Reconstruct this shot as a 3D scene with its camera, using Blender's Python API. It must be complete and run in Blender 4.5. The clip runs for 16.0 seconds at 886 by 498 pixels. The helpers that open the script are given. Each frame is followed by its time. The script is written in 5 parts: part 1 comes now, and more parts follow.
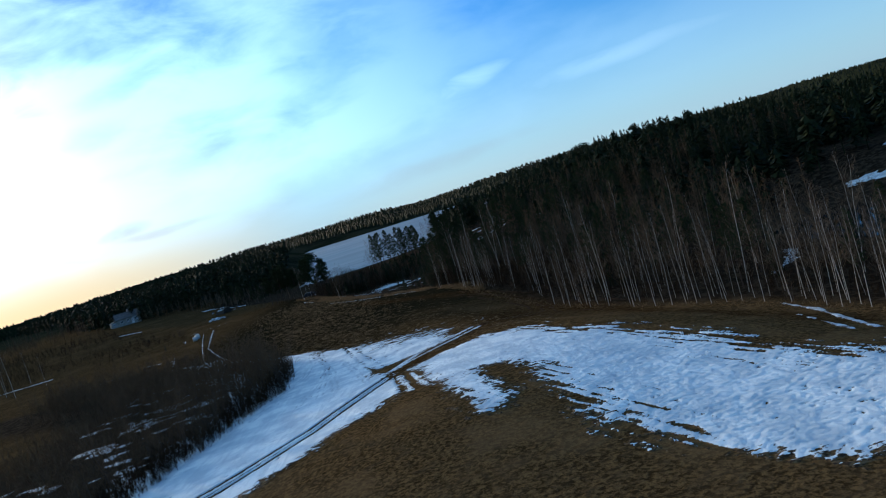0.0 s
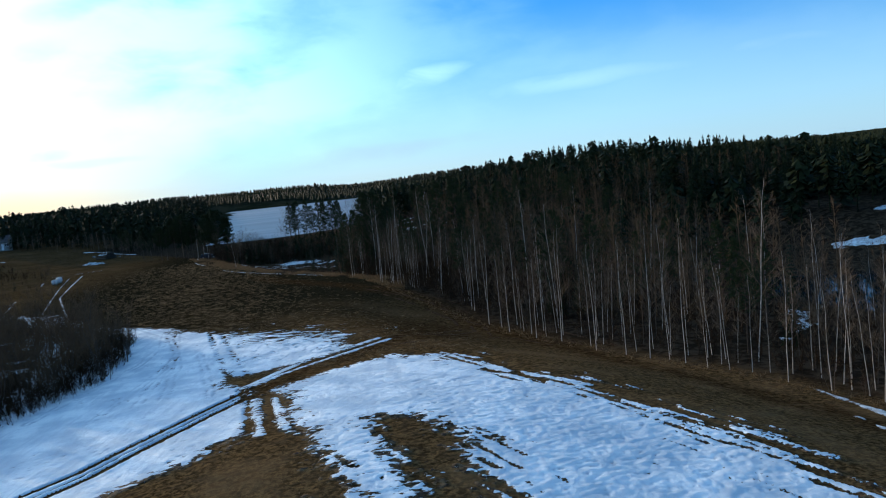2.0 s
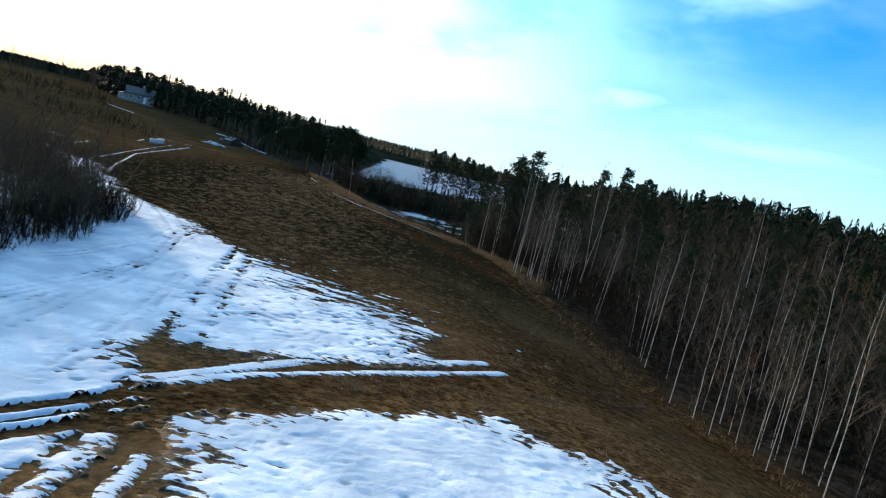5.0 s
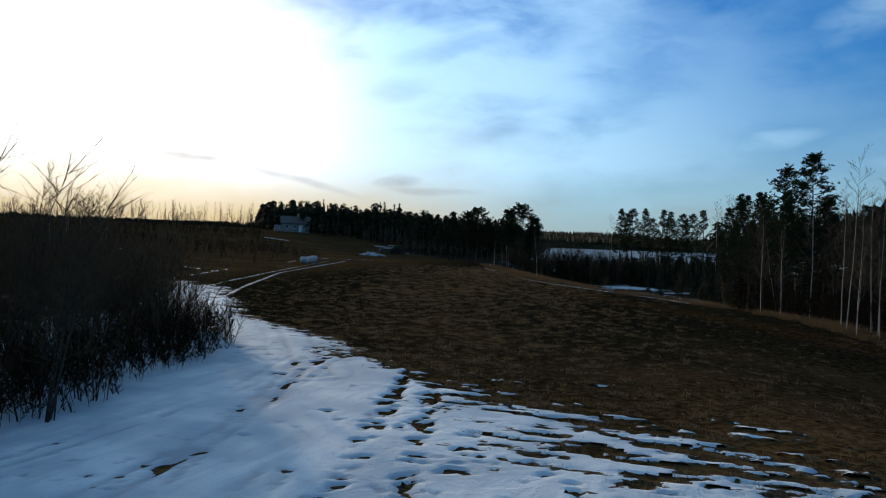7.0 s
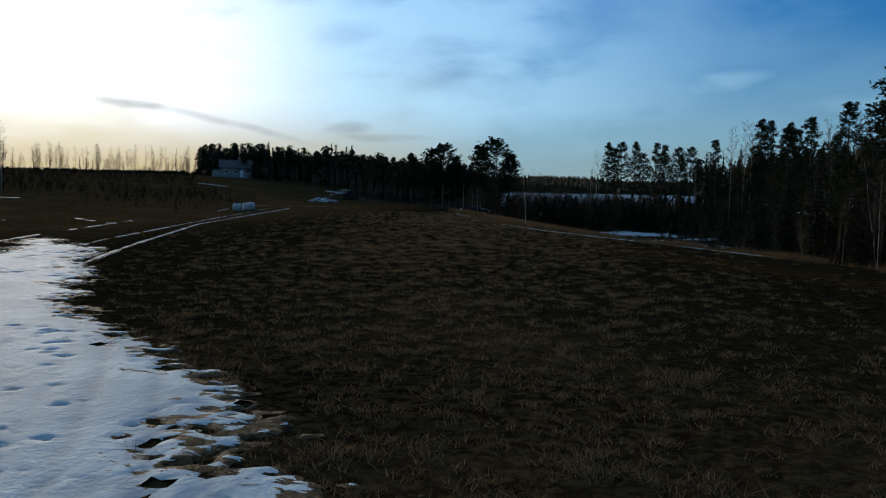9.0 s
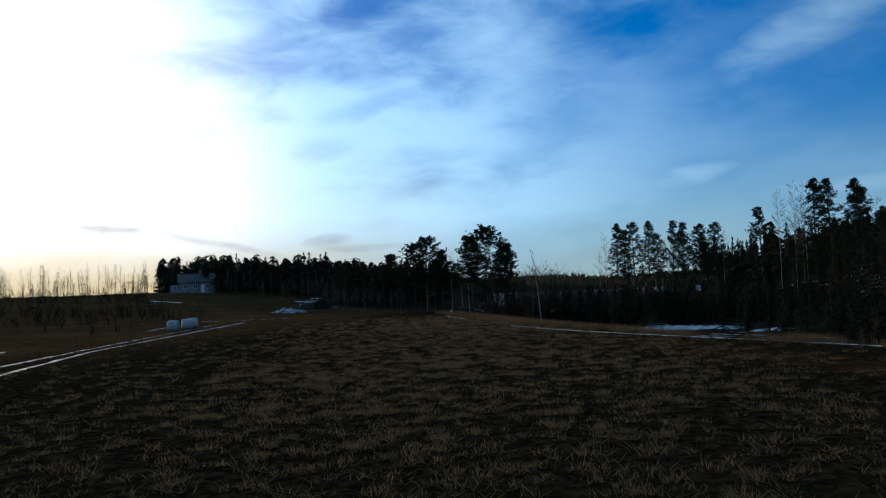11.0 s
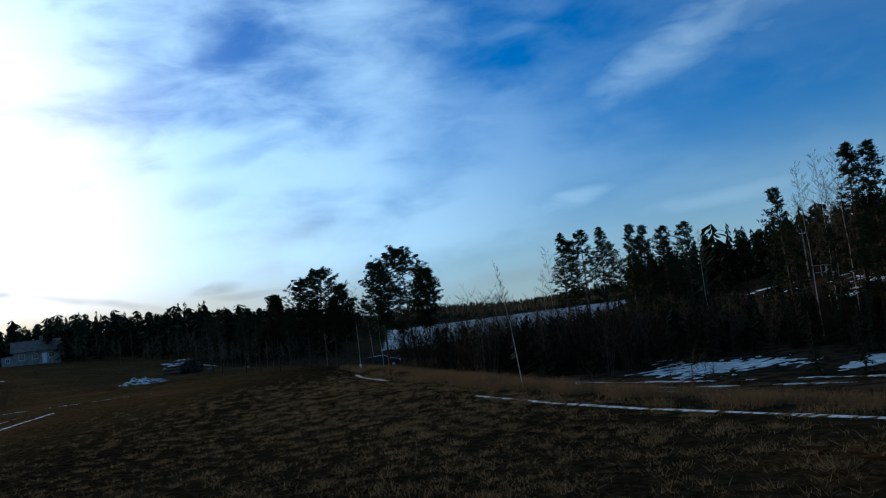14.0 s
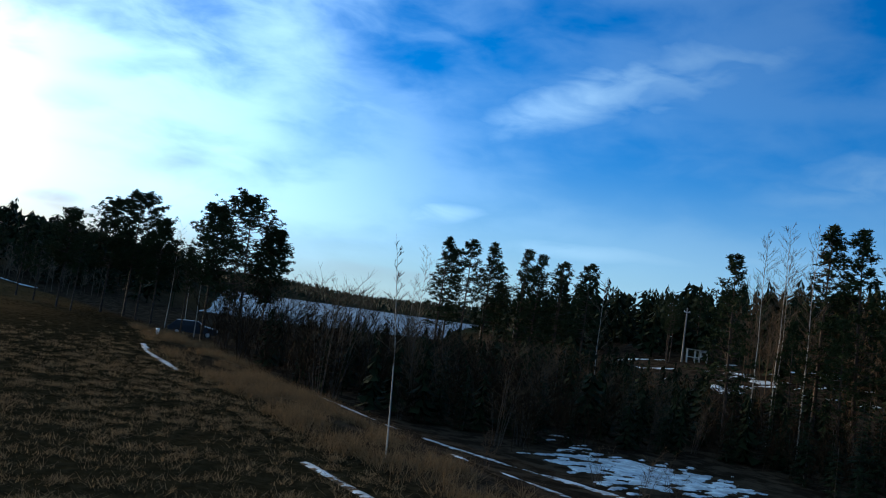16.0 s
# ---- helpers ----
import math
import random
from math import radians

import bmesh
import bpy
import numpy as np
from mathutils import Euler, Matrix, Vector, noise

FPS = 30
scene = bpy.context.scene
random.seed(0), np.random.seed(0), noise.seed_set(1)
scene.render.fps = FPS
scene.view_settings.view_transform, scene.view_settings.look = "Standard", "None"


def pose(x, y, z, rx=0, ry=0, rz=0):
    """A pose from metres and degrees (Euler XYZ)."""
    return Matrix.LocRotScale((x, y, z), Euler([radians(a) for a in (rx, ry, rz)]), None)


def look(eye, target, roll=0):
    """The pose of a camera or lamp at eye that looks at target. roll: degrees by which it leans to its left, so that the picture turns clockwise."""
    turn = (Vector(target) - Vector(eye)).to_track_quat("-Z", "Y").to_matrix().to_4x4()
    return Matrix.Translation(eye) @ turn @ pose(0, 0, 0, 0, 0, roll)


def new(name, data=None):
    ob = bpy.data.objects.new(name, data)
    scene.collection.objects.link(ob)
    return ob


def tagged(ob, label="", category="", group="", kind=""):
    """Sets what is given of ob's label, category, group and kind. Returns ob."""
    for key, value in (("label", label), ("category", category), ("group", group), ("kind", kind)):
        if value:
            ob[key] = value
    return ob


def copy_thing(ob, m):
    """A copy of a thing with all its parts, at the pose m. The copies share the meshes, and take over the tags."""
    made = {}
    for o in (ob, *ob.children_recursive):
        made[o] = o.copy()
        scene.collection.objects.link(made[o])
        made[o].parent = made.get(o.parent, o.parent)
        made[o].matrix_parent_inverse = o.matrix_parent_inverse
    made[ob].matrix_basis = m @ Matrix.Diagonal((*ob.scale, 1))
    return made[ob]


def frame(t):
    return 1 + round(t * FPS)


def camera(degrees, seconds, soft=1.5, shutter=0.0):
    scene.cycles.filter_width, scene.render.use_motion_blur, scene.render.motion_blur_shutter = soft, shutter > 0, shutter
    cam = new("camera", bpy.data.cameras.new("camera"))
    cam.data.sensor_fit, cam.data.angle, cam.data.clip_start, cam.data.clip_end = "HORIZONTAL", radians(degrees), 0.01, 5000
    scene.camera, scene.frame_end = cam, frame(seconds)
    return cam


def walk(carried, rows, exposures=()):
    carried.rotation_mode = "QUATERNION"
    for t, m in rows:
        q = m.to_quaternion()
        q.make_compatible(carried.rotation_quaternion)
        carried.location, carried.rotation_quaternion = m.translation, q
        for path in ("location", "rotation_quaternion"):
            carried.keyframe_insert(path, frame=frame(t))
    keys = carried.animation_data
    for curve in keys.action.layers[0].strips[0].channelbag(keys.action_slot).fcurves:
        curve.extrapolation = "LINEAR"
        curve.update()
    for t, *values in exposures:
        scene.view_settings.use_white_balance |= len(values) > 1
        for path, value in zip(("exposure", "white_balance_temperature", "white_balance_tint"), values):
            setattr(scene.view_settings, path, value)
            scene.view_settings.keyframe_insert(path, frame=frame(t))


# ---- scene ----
# ---------------------------------------------------------------- camera
cam = camera(60.0, 16.0, 1.1, 0.0)
PATH = [
    (0.0, -4.74, 3.99, 16.98, 86.04, 17.21, -1.1),
    (0.5, -4.39, 10.7, 16.04, 87.01, 6.95, -3.4),
    (1.0, -4.22, 16.88, 15.56, 87.81, 3.54, -3.83),
    (1.5, -4.18, 22.61, 15.23, 87.45, 4.76, -4.14),
    (2.0, -3.95, 28.41, 14.46, 84.65, 6.06, -5.79),
    (2.5, -3.53, 34.11, 13.52, 80.94, 3.73, -6.43),
    (3.0, -3.14, 39.55, 12.45, 83.09, -4.65, -6.14),
    (3.5, -2.99, 45.47, 11.28, 84.69, -9.03, -1.9),
    (3.7, -3.01, 47.85, 10.91, 84.12, -8.84, -1.66),
    (5.8, -7.63, 72.44, 7.75, 83.44, -13.17, 11.61),
    (6.0, -8.59, 75.18, 7.26, 83.72, -11.55, 12.76),
    (6.5, -10.89, 81.89, 6.02, 83.02, -11.12, 16.5),
    (7.0, -13.26, 87.88, 5.11, 89.21, -1.97, 17.66),
    (7.5, -15.34, 93.13, 4.75, 92.33, 6.42, 17.21),
    (8.0, -16.97, 97.67, 4.75, 90.45, 3.13, 14.87),
    (8.5, -18.8, 102.42, 4.71, 86.46, 0.58, 14.87),
    (9.0, -20.77, 107.01, 4.21, 85.3, -1.04, 14.19),
    (9.5, -22.58, 111.86, 3.43, 91.12, -0.63, 14.55),
    (9.7, -23.33, 113.7, 3.13, 94.03, -0.26, 14.73),
    (11.8, -27.86, 133.69, 3.45, 92.71, 4.26, 11.1),
    (12.0, -28.43, 135.41, 3.5, 93.43, 4.38, 10.47),
    (12.5, -29.83, 139.62, 3.57, 94.34, 4.29, 9.67),
    (13.0, -30.77, 143.7, 3.71, 94.9, 4.33, 8.5),
    (13.5, -31.84, 147.75, 3.88, 95.46, 5.73, 7.66),
    (14.0, -32.64, 152.18, 4.07, 95.15, 7.4, 5.16),
    (14.5, -33.3, 156.65, 4.21, 95.13, 7.9, 3.47),
    (15.0, -33.79, 161.08, 4.33, 93.97, 8.47, -0.8),
    (15.5, -34.0, 164.84, 4.48, 93.38, 8.77, -3.4),
    (16.0, -34.21, 168.59, 4.52, 94.89, -8.15, -6.6),
]
EXPOSURES = [(t, e, 5500.0 if t < 3 else 5850.0 if t < 7.2 else 5600.0, 14.0 if t < 7.2 else 10.0 if t < 11 else 14.0) for t, e in ((0.0, -0.22), (1.5, -0.08), (2.5, 0.2), (3.5, 0.42), (6.0, 0.55), (6.4, 0.24), (6.7, -0.2), (7.0, -0.78), (7.5, -1.68), (8.4, -1.68), (9.0, -1.12), (9.4, -0.92), (9.7, -0.88), (12.0, -0.9), (14.0, -0.88), (15.5, -0.55), (15.8, -0.42), (16.0, -0.32))]
walk(cam, [(t, pose(x, y, z, rx, ry, rz)) for t, x, y, z, rx, ry, rz in PATH], EXPOSURES)

# ---------------------------------------------------------------- sky and sun
SUN_AZ, SUN_EL = 43.0, 8.0          # degrees left of +y, degrees up
sun_dir = Vector((-math.sin(radians(SUN_AZ)) * math.cos(radians(SUN_EL)), math.cos(radians(SUN_AZ)) * math.cos(radians(SUN_EL)), math.sin(radians(SUN_EL))))
sun_lamp = new("sun", bpy.data.lights.new("sun", "SUN"))
sun_lamp.data.energy, sun_lamp.data.angle, sun_lamp.data.color = 5.0, radians(1.2), (1.0, 0.77, 0.47)
sun_lamp.matrix_basis = look((0, 0, 60), Vector((0, 0, 60)) - sun_dir)


class Nodes:
    """Short hand for wiring a node tree."""

    def __init__(self, tree):
        self.tree = tree
        tree.nodes.clear()

    def add(self, kind, ins=None, **props):
        n = self.tree.nodes.new(kind)
        for k, v in props.items():
            setattr(n, k, v)
        for k, v in (ins or {}).items():
            if isinstance(v, bpy.types.NodeSocket):
                self.tree.links.new(v, n.inputs[k])
            else:
                n.inputs[k].default_value = v
        return n

    def math(self, op, a, b=0.0, c=0.0, clamp=False):
        return self.add("ShaderNodeMath", {0: a, 1: b, 2: c}, operation=op, use_clamp=clamp).outputs[0]

    def mix(self, fac, a, b, mode="MIX"):
        n = self.add("ShaderNodeMix", {}, data_type="RGBA", blend_type=mode)
        for k, v in ((0, fac), (6, a), (7, b)):
            if isinstance(v, bpy.types.NodeSocket):
                self.tree.links.new(v, n.inputs[k])
            else:
                n.inputs[k].default_value = v if k == 0 else (*v[:3], 1.0)
        return n.outputs[2]

    def noise(self, vec, scale, detail=3.0, rough=0.55, distort=0.0):
        return self.add("ShaderNodeTexNoise", {"Vector": vec, "Scale": scale, "Detail": detail, "Roughness": rough, "Distortion": distort}).outputs[0]

    def ramp(self, fac, lo, hi):
        return self.add("ShaderNodeMapRange", {0: fac, 1: lo, 2: hi, 3: 0.0, 4: 1.0}, interpolation_type="SMOOTHSTEP").outputs[0]


world = bpy.data.worlds.new("sky")
scene.world = world
world.use_nodes = True
w = Nodes(world.node_tree)
geo = w.add("ShaderNodeTexCoord")
view = geo.outputs["Generated"]
xyz = w.add("ShaderNodeSeparateXYZ", {0: view})
sky = w.add("ShaderNodeTexSky", sky_type="NISHITA", sun_disc=False, sun_elevation=radians(SUN_EL + 16), sun_rotation=radians(-SUN_AZ), air_density=1.0, dust_density=0.25, ozone_density=3.5)
sky_blue = w.add("ShaderNodeHueSaturation", {"Hue": 0.507, "Saturation": 1.5, "Value": 0.93, "Color": sky.outputs[0]}).outputs[0]
azimuth = w.math("MULTIPLY", w.math("ARCTAN2", w.math("MULTIPLY", xyz.outputs[0], -1.0), xyz.outputs[1]), 57.2958)
height = w.math("MULTIPLY", w.math("ARCSINE", xyz.outputs[2]), 57.2958)
# soft veils of high cloud, slanting with the wind
veil_at = w.add("ShaderNodeCombineXYZ", {0: w.math("MULTIPLY", azimuth, 1 / 17.0), 1: w.math("MULTIPLY", height, 1 / 9.5), 2: 3.7})
wind = w.add("ShaderNodeMapping", {"Vector": veil_at.outputs[0], "Rotation": (0, 0, radians(28)), "Scale": (0.78, 1.1, 1.0)}).outputs[0]
broad = w.noise(wind, 1.1, 3.0, 0.5, 0.2)
fine = w.noise(wind, 3.4, 5.0, 0.55, 0.3)
sun_dot = w.add("ShaderNodeVectorMath", {0: view, 1: tuple(sun_dir)}, operation="DOT_PRODUCT").outputs["Value"]
near_sun = w.ramp(sun_dot, 0.70, 0.98)
veil = w.math("ADD", w.math("MULTIPLY", broad, 0.66), w.math("MULTIPLY", fine, 0.34))
veil = w.math("ADD", veil, w.math("MULTIPLY", near_sun, 0.07))
cover = w.math("ADD", 0.17, w.math("ADD", w.math("MULTIPLY", w.ramp(azimuth, -10.0, 16.0), 0.48), w.math("MULTIPLY", w.ramp(azimuth, 16.0, 34.0), 0.16)))
cloud = w.math("MULTIPLY", w.ramp(veil, 0.34, 0.62), cover)
torn = w.noise(wind, 4.5, 4.0, 0.5, 0.6)
bend = w.math("MULTIPLY", w.math("SUBTRACT", w.noise(wind, 1.9, 2.0, 0.5), 0.5), 2.2)


def wisp(az, el, length, width, slope):
    """A torn streak of cloud: degrees left of +y and up, its size and its slant."""
    da, de = w.math("SUBTRACT", azimuth, az), w.math("SUBTRACT", w.math("ADD", height, bend), el)
    c, s_ = math.cos(radians(slope)), math.sin(radians(slope))
    a = w.math("ADD", w.math("MULTIPLY", da, -c / length), w.math("MULTIPLY", de, s_ / length))
    b = w.math("ADD", w.math("MULTIPLY", da, s_ / width), w.math("MULTIPLY", de, c / width))
    r2 = w.math("ADD", w.math("MULTIPLY", a, a), w.math("MULTIPLY", b, b))
    r2 = w.math("ADD", r2, w.math("MULTIPLY", w.math("SUBTRACT", fine, 0.5), 2.6))
    return w.math("MULTIPLY", w.ramp(r2, 2.3, -1.2), w.ramp(torn, 0.12, 0.62))


WISPS = (
    (-14.5, 16.8, 6.5, 1.7, 21, 0.66), (-22.5, 19.2, 8.0, 2.3, 17, 0.42), (-10.2, 14.9, 2.2, 0.8, 24, 0.45),
    (-4.7, 7.1, 3.6, 0.55, 11, 0.52), (-18.8, 6.1, 7.0, 0.65, 1, 0.46), (-29.0, 6.6, 5.0, 0.5, 4, 0.4),
    (13.4, 12.2, 4.2, 0.85, 9, 0.70), (8.5, 17.5, 4.0, 6.0, -52, 0.26), (14.5, 8.6, 4.5, 1.1, 12, 0.34), (4.5, 9.8, 4.0, 0.8, 15, 0.30),
    (38.2, 17.9, 6.2, 0.9, -33, 0.85), (33.5, 14.8, 2.6, 0.9, -18, 0.8), (30.0, 17.2, 3.2, 3.6, -50, 0.75), (32.5, 20.5, 3.0, 3.5, -60, 0.6),
    (25.2, 11.6, 1.5, 0.9, 5, 0.55), (21.4, 15.6, 2.4, 1.2, 22, 0.55), (25.9, 8.4, 2.4, 1.4, 10, 0.6), (19.5, 8.9, 2.0, 1.2, 0, 0.5),
    (31.0, 11.0, 4.0, 2.8, -20, 0.7), (46.0, 21.5, 6.0, 2.0, -30, 0.6), (-36.0, 13.0, 7.0, 1.6, 14, 0.4),
)
for az, el, ln, wd, sl, k in WISPS:
    cloud = w.math("MAXIMUM", cloud, w.math("MULTIPLY", wisp(az, el, ln, wd, sl), k))
# clear blue holes between the veils
for az, el, ln, wd, sl, k in ((44.5, 16.6, 3.2, 1.6, -20, 0.75), (23.6, 17.8, 3.4, 1.6, 25, 0.55), (21.5, 11.0, 2.4, 0.9, 10, 0.5), (18.5, 13.9, 3.0, 0.8, 14, 0.5), (2.0, 14.0, 6.0, 3.0, 40, 0.7)):
    cloud = w.math("MULTIPLY", cloud, w.math("SUBTRACT", 1.0, w.math("MULTIPLY", wisp(az, el, ln, wd, sl), k)))
grey = w.math("MAXIMUM", w.math("MAXIMUM", wisp(36.5, 5.2, 3.4, 0.32, -8), w.math("MULTIPLY", wisp(30.0, 4.3, 4.6, 0.28, -9), 0.8)), w.math("MAXIMUM", w.math("MULTIPLY", wisp(21.2, 4.5, 1.5, 0.25, 4), 0.8), w.math("MULTIPLY", wisp(18.5, 3.8, 3.0, 0.25, -6), 0.5)))
grey = w.math("MAXIMUM", grey, w.math("MULTIPLY", wisp(-1.0, 2.3, 7.0, 0.5, 3), 0.35))
haze = w.math("MULTIPLY", w.math("MULTIPLY", w.ramp(height, 15.0, -1.0), 1.05), w.math("ADD", 0.64, w.math("MULTIPLY", near_sun, 0.26)))
clear_low = w.math("ADD", 0.25, w.math("MULTIPLY", w.ramp(height, 1.0, 9.0), 0.75))
halo = w.math("POWER", w.math("MAXIMUM", sun_dot, 0.0), 24.0)
core = w.math("POWER", w.math("MAXIMUM", sun_dot, 0.0), 90.0)
cloud_light = w.math("ADD", 6.2, w.math("ADD", w.math("MULTIPLY", w.ramp(sun_dot, 0.3, 0.92), 8.5), w.math("MULTIPLY", halo, 5.0)))
cloud_rgb = w.mix(w.ramp(sun_dot, 0.92, 0.995), (0.60, 0.88, 1.0), (1.0, 0.97, 0.90))
cloud_col = w.add("ShaderNodeVectorMath", {0: cloud_rgb, "Scale": cloud_light}, operation="SCALE").outputs[0]
low = w.mix(w.ramp(sun_dot, 0.80, 0.985), (2.7, 4.9, 6.0), (8.6, 6.2, 3.0))
base = w.mix(haze, sky_blue, low)
base = w.mix(w.math("MULTIPLY", cloud, w.ramp(height, 0.5, 6.5)), base, cloud_col)
glow = w.add("ShaderNodeVectorMath", {0: (1.0, 0.90, 0.70), "Scale": w.math("ADD", w.math("MULTIPLY", halo, 4.6), w.math("MULTIPLY", core, 10.0))}, operation="SCALE").outputs[0]
glow = w.add("ShaderNodeVectorMath", {0: glow, "Scale": clear_low}, operation="SCALE").outputs[0]
total = w.add("ShaderNodeVectorMath", {0: base, 1: glow}, operation="ADD").outputs[0]
total = w.mix(w.math("MULTIPLY", grey, 0.72), total, (3.3, 3.2, 3.2))
bg = w.add("ShaderNodeBackground", {"Color": total, "Strength": 0.145})
w.add("ShaderNodeOutputWorld", {"Surface": bg.outputs[0]})


# ---------------------------------------------------------------- materials
def material(name):
    m = bpy.data.materials.new(name)
    m.use_nodes = True
    n = Nodes(m.node_tree)
    pos = n.add("ShaderNodeNewGeometry").outputs["Position"]
    return m, n, pos


def finish(m, n, colour, rough=0.9, bump=None, strength=0.5, dist=0.05, spec=0.3, metal=0.0, trans=0.0):
    ins = {"Base Color": colour if isinstance(colour, bpy.types.NodeSocket) else (*colour, 1.0), "Roughness": rough, "Specular IOR Level": spec, "Metallic": metal}
    if bump is not None:
        ins["Normal"] = n.add("ShaderNodeBump", {"Height": bump, "Strength": strength, "Distance": dist}).outputs[0]
    b = n.add("ShaderNodeBsdfPrincipled", ins)
    n.add("ShaderNodeOutputMaterial", {"Surface": b.outputs[0]})
    return m


def ground_material():
    """Matted straw-coloured grass with bare dark soil showing through; muddy where vehicles turn."""
    m, n, pos = material("dry_field")
    squash = n.add("ShaderNodeMapping", {"Vector": pos, "Scale": (1.0, 1.0, 0.2)}).outputs[0]
    tuft = n.noise(squash, 3.2, 5.0, 0.65, 0.4)
    clump = n.noise(squash, 0.9, 4.0, 0.6, 0.3)
    patch = n.noise(squash, 0.13, 3.0, 0.6)
    wide = n.noise(squash, 0.03, 2.0, 0.5)
    fibre = n.noise(squash, 11.0, 3.0, 0.6, 0.8)
    straw = n.mix(n.ramp(tuft, 0.38, 0.64), (0.034, 0.020, 0.008), (0.165, 0.094, 0.034))
    straw = n.mix(n.math("MULTIPLY", n.ramp(fibre, 0.48, 0.66), 0.5), straw, (0.040, 0.026, 0.014))
    straw = n.mix(n.math("MULTIPLY", n.ramp(clump, 0.47, 0.70), 0.5), straw, (0.060, 0.038, 0.019))
    straw = n.mix(n.math("MULTIPLY", n.ramp(patch, 0.45, 0.65), 0.45), straw, (0.170, 0.100, 0.042))
    # Grass darkened to the north: its shaded, backlit look is put into the colour.
    field_shade = n.add("ShaderNodeAttribute", attribute_name="field_shade").outputs["Fac"]
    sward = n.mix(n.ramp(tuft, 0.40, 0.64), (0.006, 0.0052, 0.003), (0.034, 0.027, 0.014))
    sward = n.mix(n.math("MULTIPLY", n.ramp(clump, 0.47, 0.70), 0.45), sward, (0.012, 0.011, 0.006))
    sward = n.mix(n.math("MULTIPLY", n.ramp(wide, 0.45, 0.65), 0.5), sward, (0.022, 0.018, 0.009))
    straw = n.mix(field_shade, straw, sward)
    mud = n.add("ShaderNodeAttribute", attribute_name="mud").outputs["Fac"]
    soil = n.mix(n.ramp(tuft, 0.36, 0.62), (0.015, 0.008, 0.0035), (0.060, 0.032, 0.012))
    col = n.mix(n.math("MULTIPLY", mud, n.ramp(clump, 0.25, 0.6)), straw, soil)
    wood = n.add("ShaderNodeAttribute", attribute_name="wood").outputs["Fac"]
    litter = n.mix(n.ramp(clump, 0.4, 0.65), (0.020, 0.014, 0.009), (0.056, 0.040, 0.024))
    col = n.mix(wood, col, litter)
    far = n.add("ShaderNodeAttribute", attribute_name="forest").outputs["Fac"]
    col = n.mix(far, col, n.mix(n.ramp(n.noise(pos, 0.02, 4.0, 0.6), 0.4, 0.6), (0.010, 0.014, 0.008), (0.026, 0.026, 0.015)))
    h = n.math("ADD", n.math("ADD", n.math("MULTIPLY", tuft, 0.6), clump), n.math("MULTIPLY", fibre, 0.25))
    return finish(m, n, col, 1.0, h, 0.7, 0.12, 0.0)


def snow_material(name, old):
    """Granular spring snow: pitted, with dirt towards the thin rims."""
    m, n, pos = material(name)
    grain = n.noise(pos, 11.0, 4.0, 0.65)
    cups = n.noise(pos, 4.2, 4.0, 0.6, 0.3)
    pits = n.noise(pos, 1.6, 4.0, 0.6, 0.3)
    drift = n.noise(pos, 0.35, 3.0, 0.5)
    depth = n.add("ShaderNodeAttribute", attribute_name="depth").outputs["Fac"]
    drawn = n.add("ShaderNodeMapping", {"Vector": pos, "Rotation": (0, 0, 0.12), "Scale": (0.6, 2.4, 1.0)}).outputs[0]
    melt = n.math("ADD", n.math("MULTIPLY", n.noise(drawn, 2.0, 5.0, 0.62, 0.3), 5.6), -2.75)
    melt = n.math("ADD", melt, n.math("MULTIPLY", depth, 2.2))
    bare = n.ramp(melt, 0.10, -0.06)
    col = n.mix(n.ramp(drift, 0.35, 0.65), (0.58, 0.65, 0.66), (0.88, 0.91, 0.86))
    swept = n.noise(n.add("ShaderNodeMapping", {"Vector": pos, "Rotation": (0, 0, 0.35), "Scale": (1.0, 0.13, 1.0)}).outputs[0], 1.3, 4.0, 0.6, 0.2)
    col = n.mix(n.math("MULTIPLY", n.ramp(swept, 0.48, 0.66), 0.45), col, (0.50, 0.56, 0.58))
    if old:
        col = n.mix(n.math("MULTIPLY", n.ramp(pits, 0.35, 0.65), 0.8), col, (0.33, 0.33, 0.31))
    col = n.mix(n.math("MULTIPLY", n.ramp(cups, 0.50, 0.70), 0.25 + 0.25 * old), col, (0.60, 0.61, 0.63))
    col = n.mix(n.math("MULTIPLY", n.ramp(grain, 0.60, 0.72), 0.35 + 0.3 * old), col, (0.42, 0.39, 0.35))
    # Pressed tracks and pits: packed snow, with their groove shade put in the colour.
    packed = n.add("ShaderNodeAttribute", attribute_name="packed").outputs["Fac"]
    col = n.mix(n.math("MULTIPLY", packed, 0.7), col, (0.36, 0.41, 0.44))
    turf = n.mix(n.ramp(cups, 0.4, 0.62), (0.034, 0.021, 0.011), (0.150, 0.094, 0.041))
    col = n.mix(bare, col, turf)
    h = n.math("ADD", n.math("ADD", n.math("MULTIPLY", grain, 0.7), n.math("MULTIPLY", cups, 0.75)), n.math("MULTIPLY", pits, 0.25))
    return finish(m, n, col, 0.75, h, 0.6, 0.06, 0.05)


def ice_material():
    m, n, pos = material("lake_ice")
    a = n.noise(n.add("ShaderNodeMapping", {"Vector": pos, "Rotation": (0, 0, 0.5), "Scale": (0.25, 1, 1)}).outputs[0], 0.03, 5.0, 0.6, 0.5)
    b = n.noise(pos, 0.008, 3.0, 0.5)
    col = n.mix(n.ramp(a, 0.4, 0.65), (0.085, 0.092, 0.090), (0.165, 0.165, 0.155))
    col = n.mix(n.math("MULTIPLY", n.ramp(b, 0.45, 0.6), 0.5), col, (0.08, 0.108, 0.105))
    return finish(m, n, col, 0.5, a, 0.2, 0.05, 0.3)


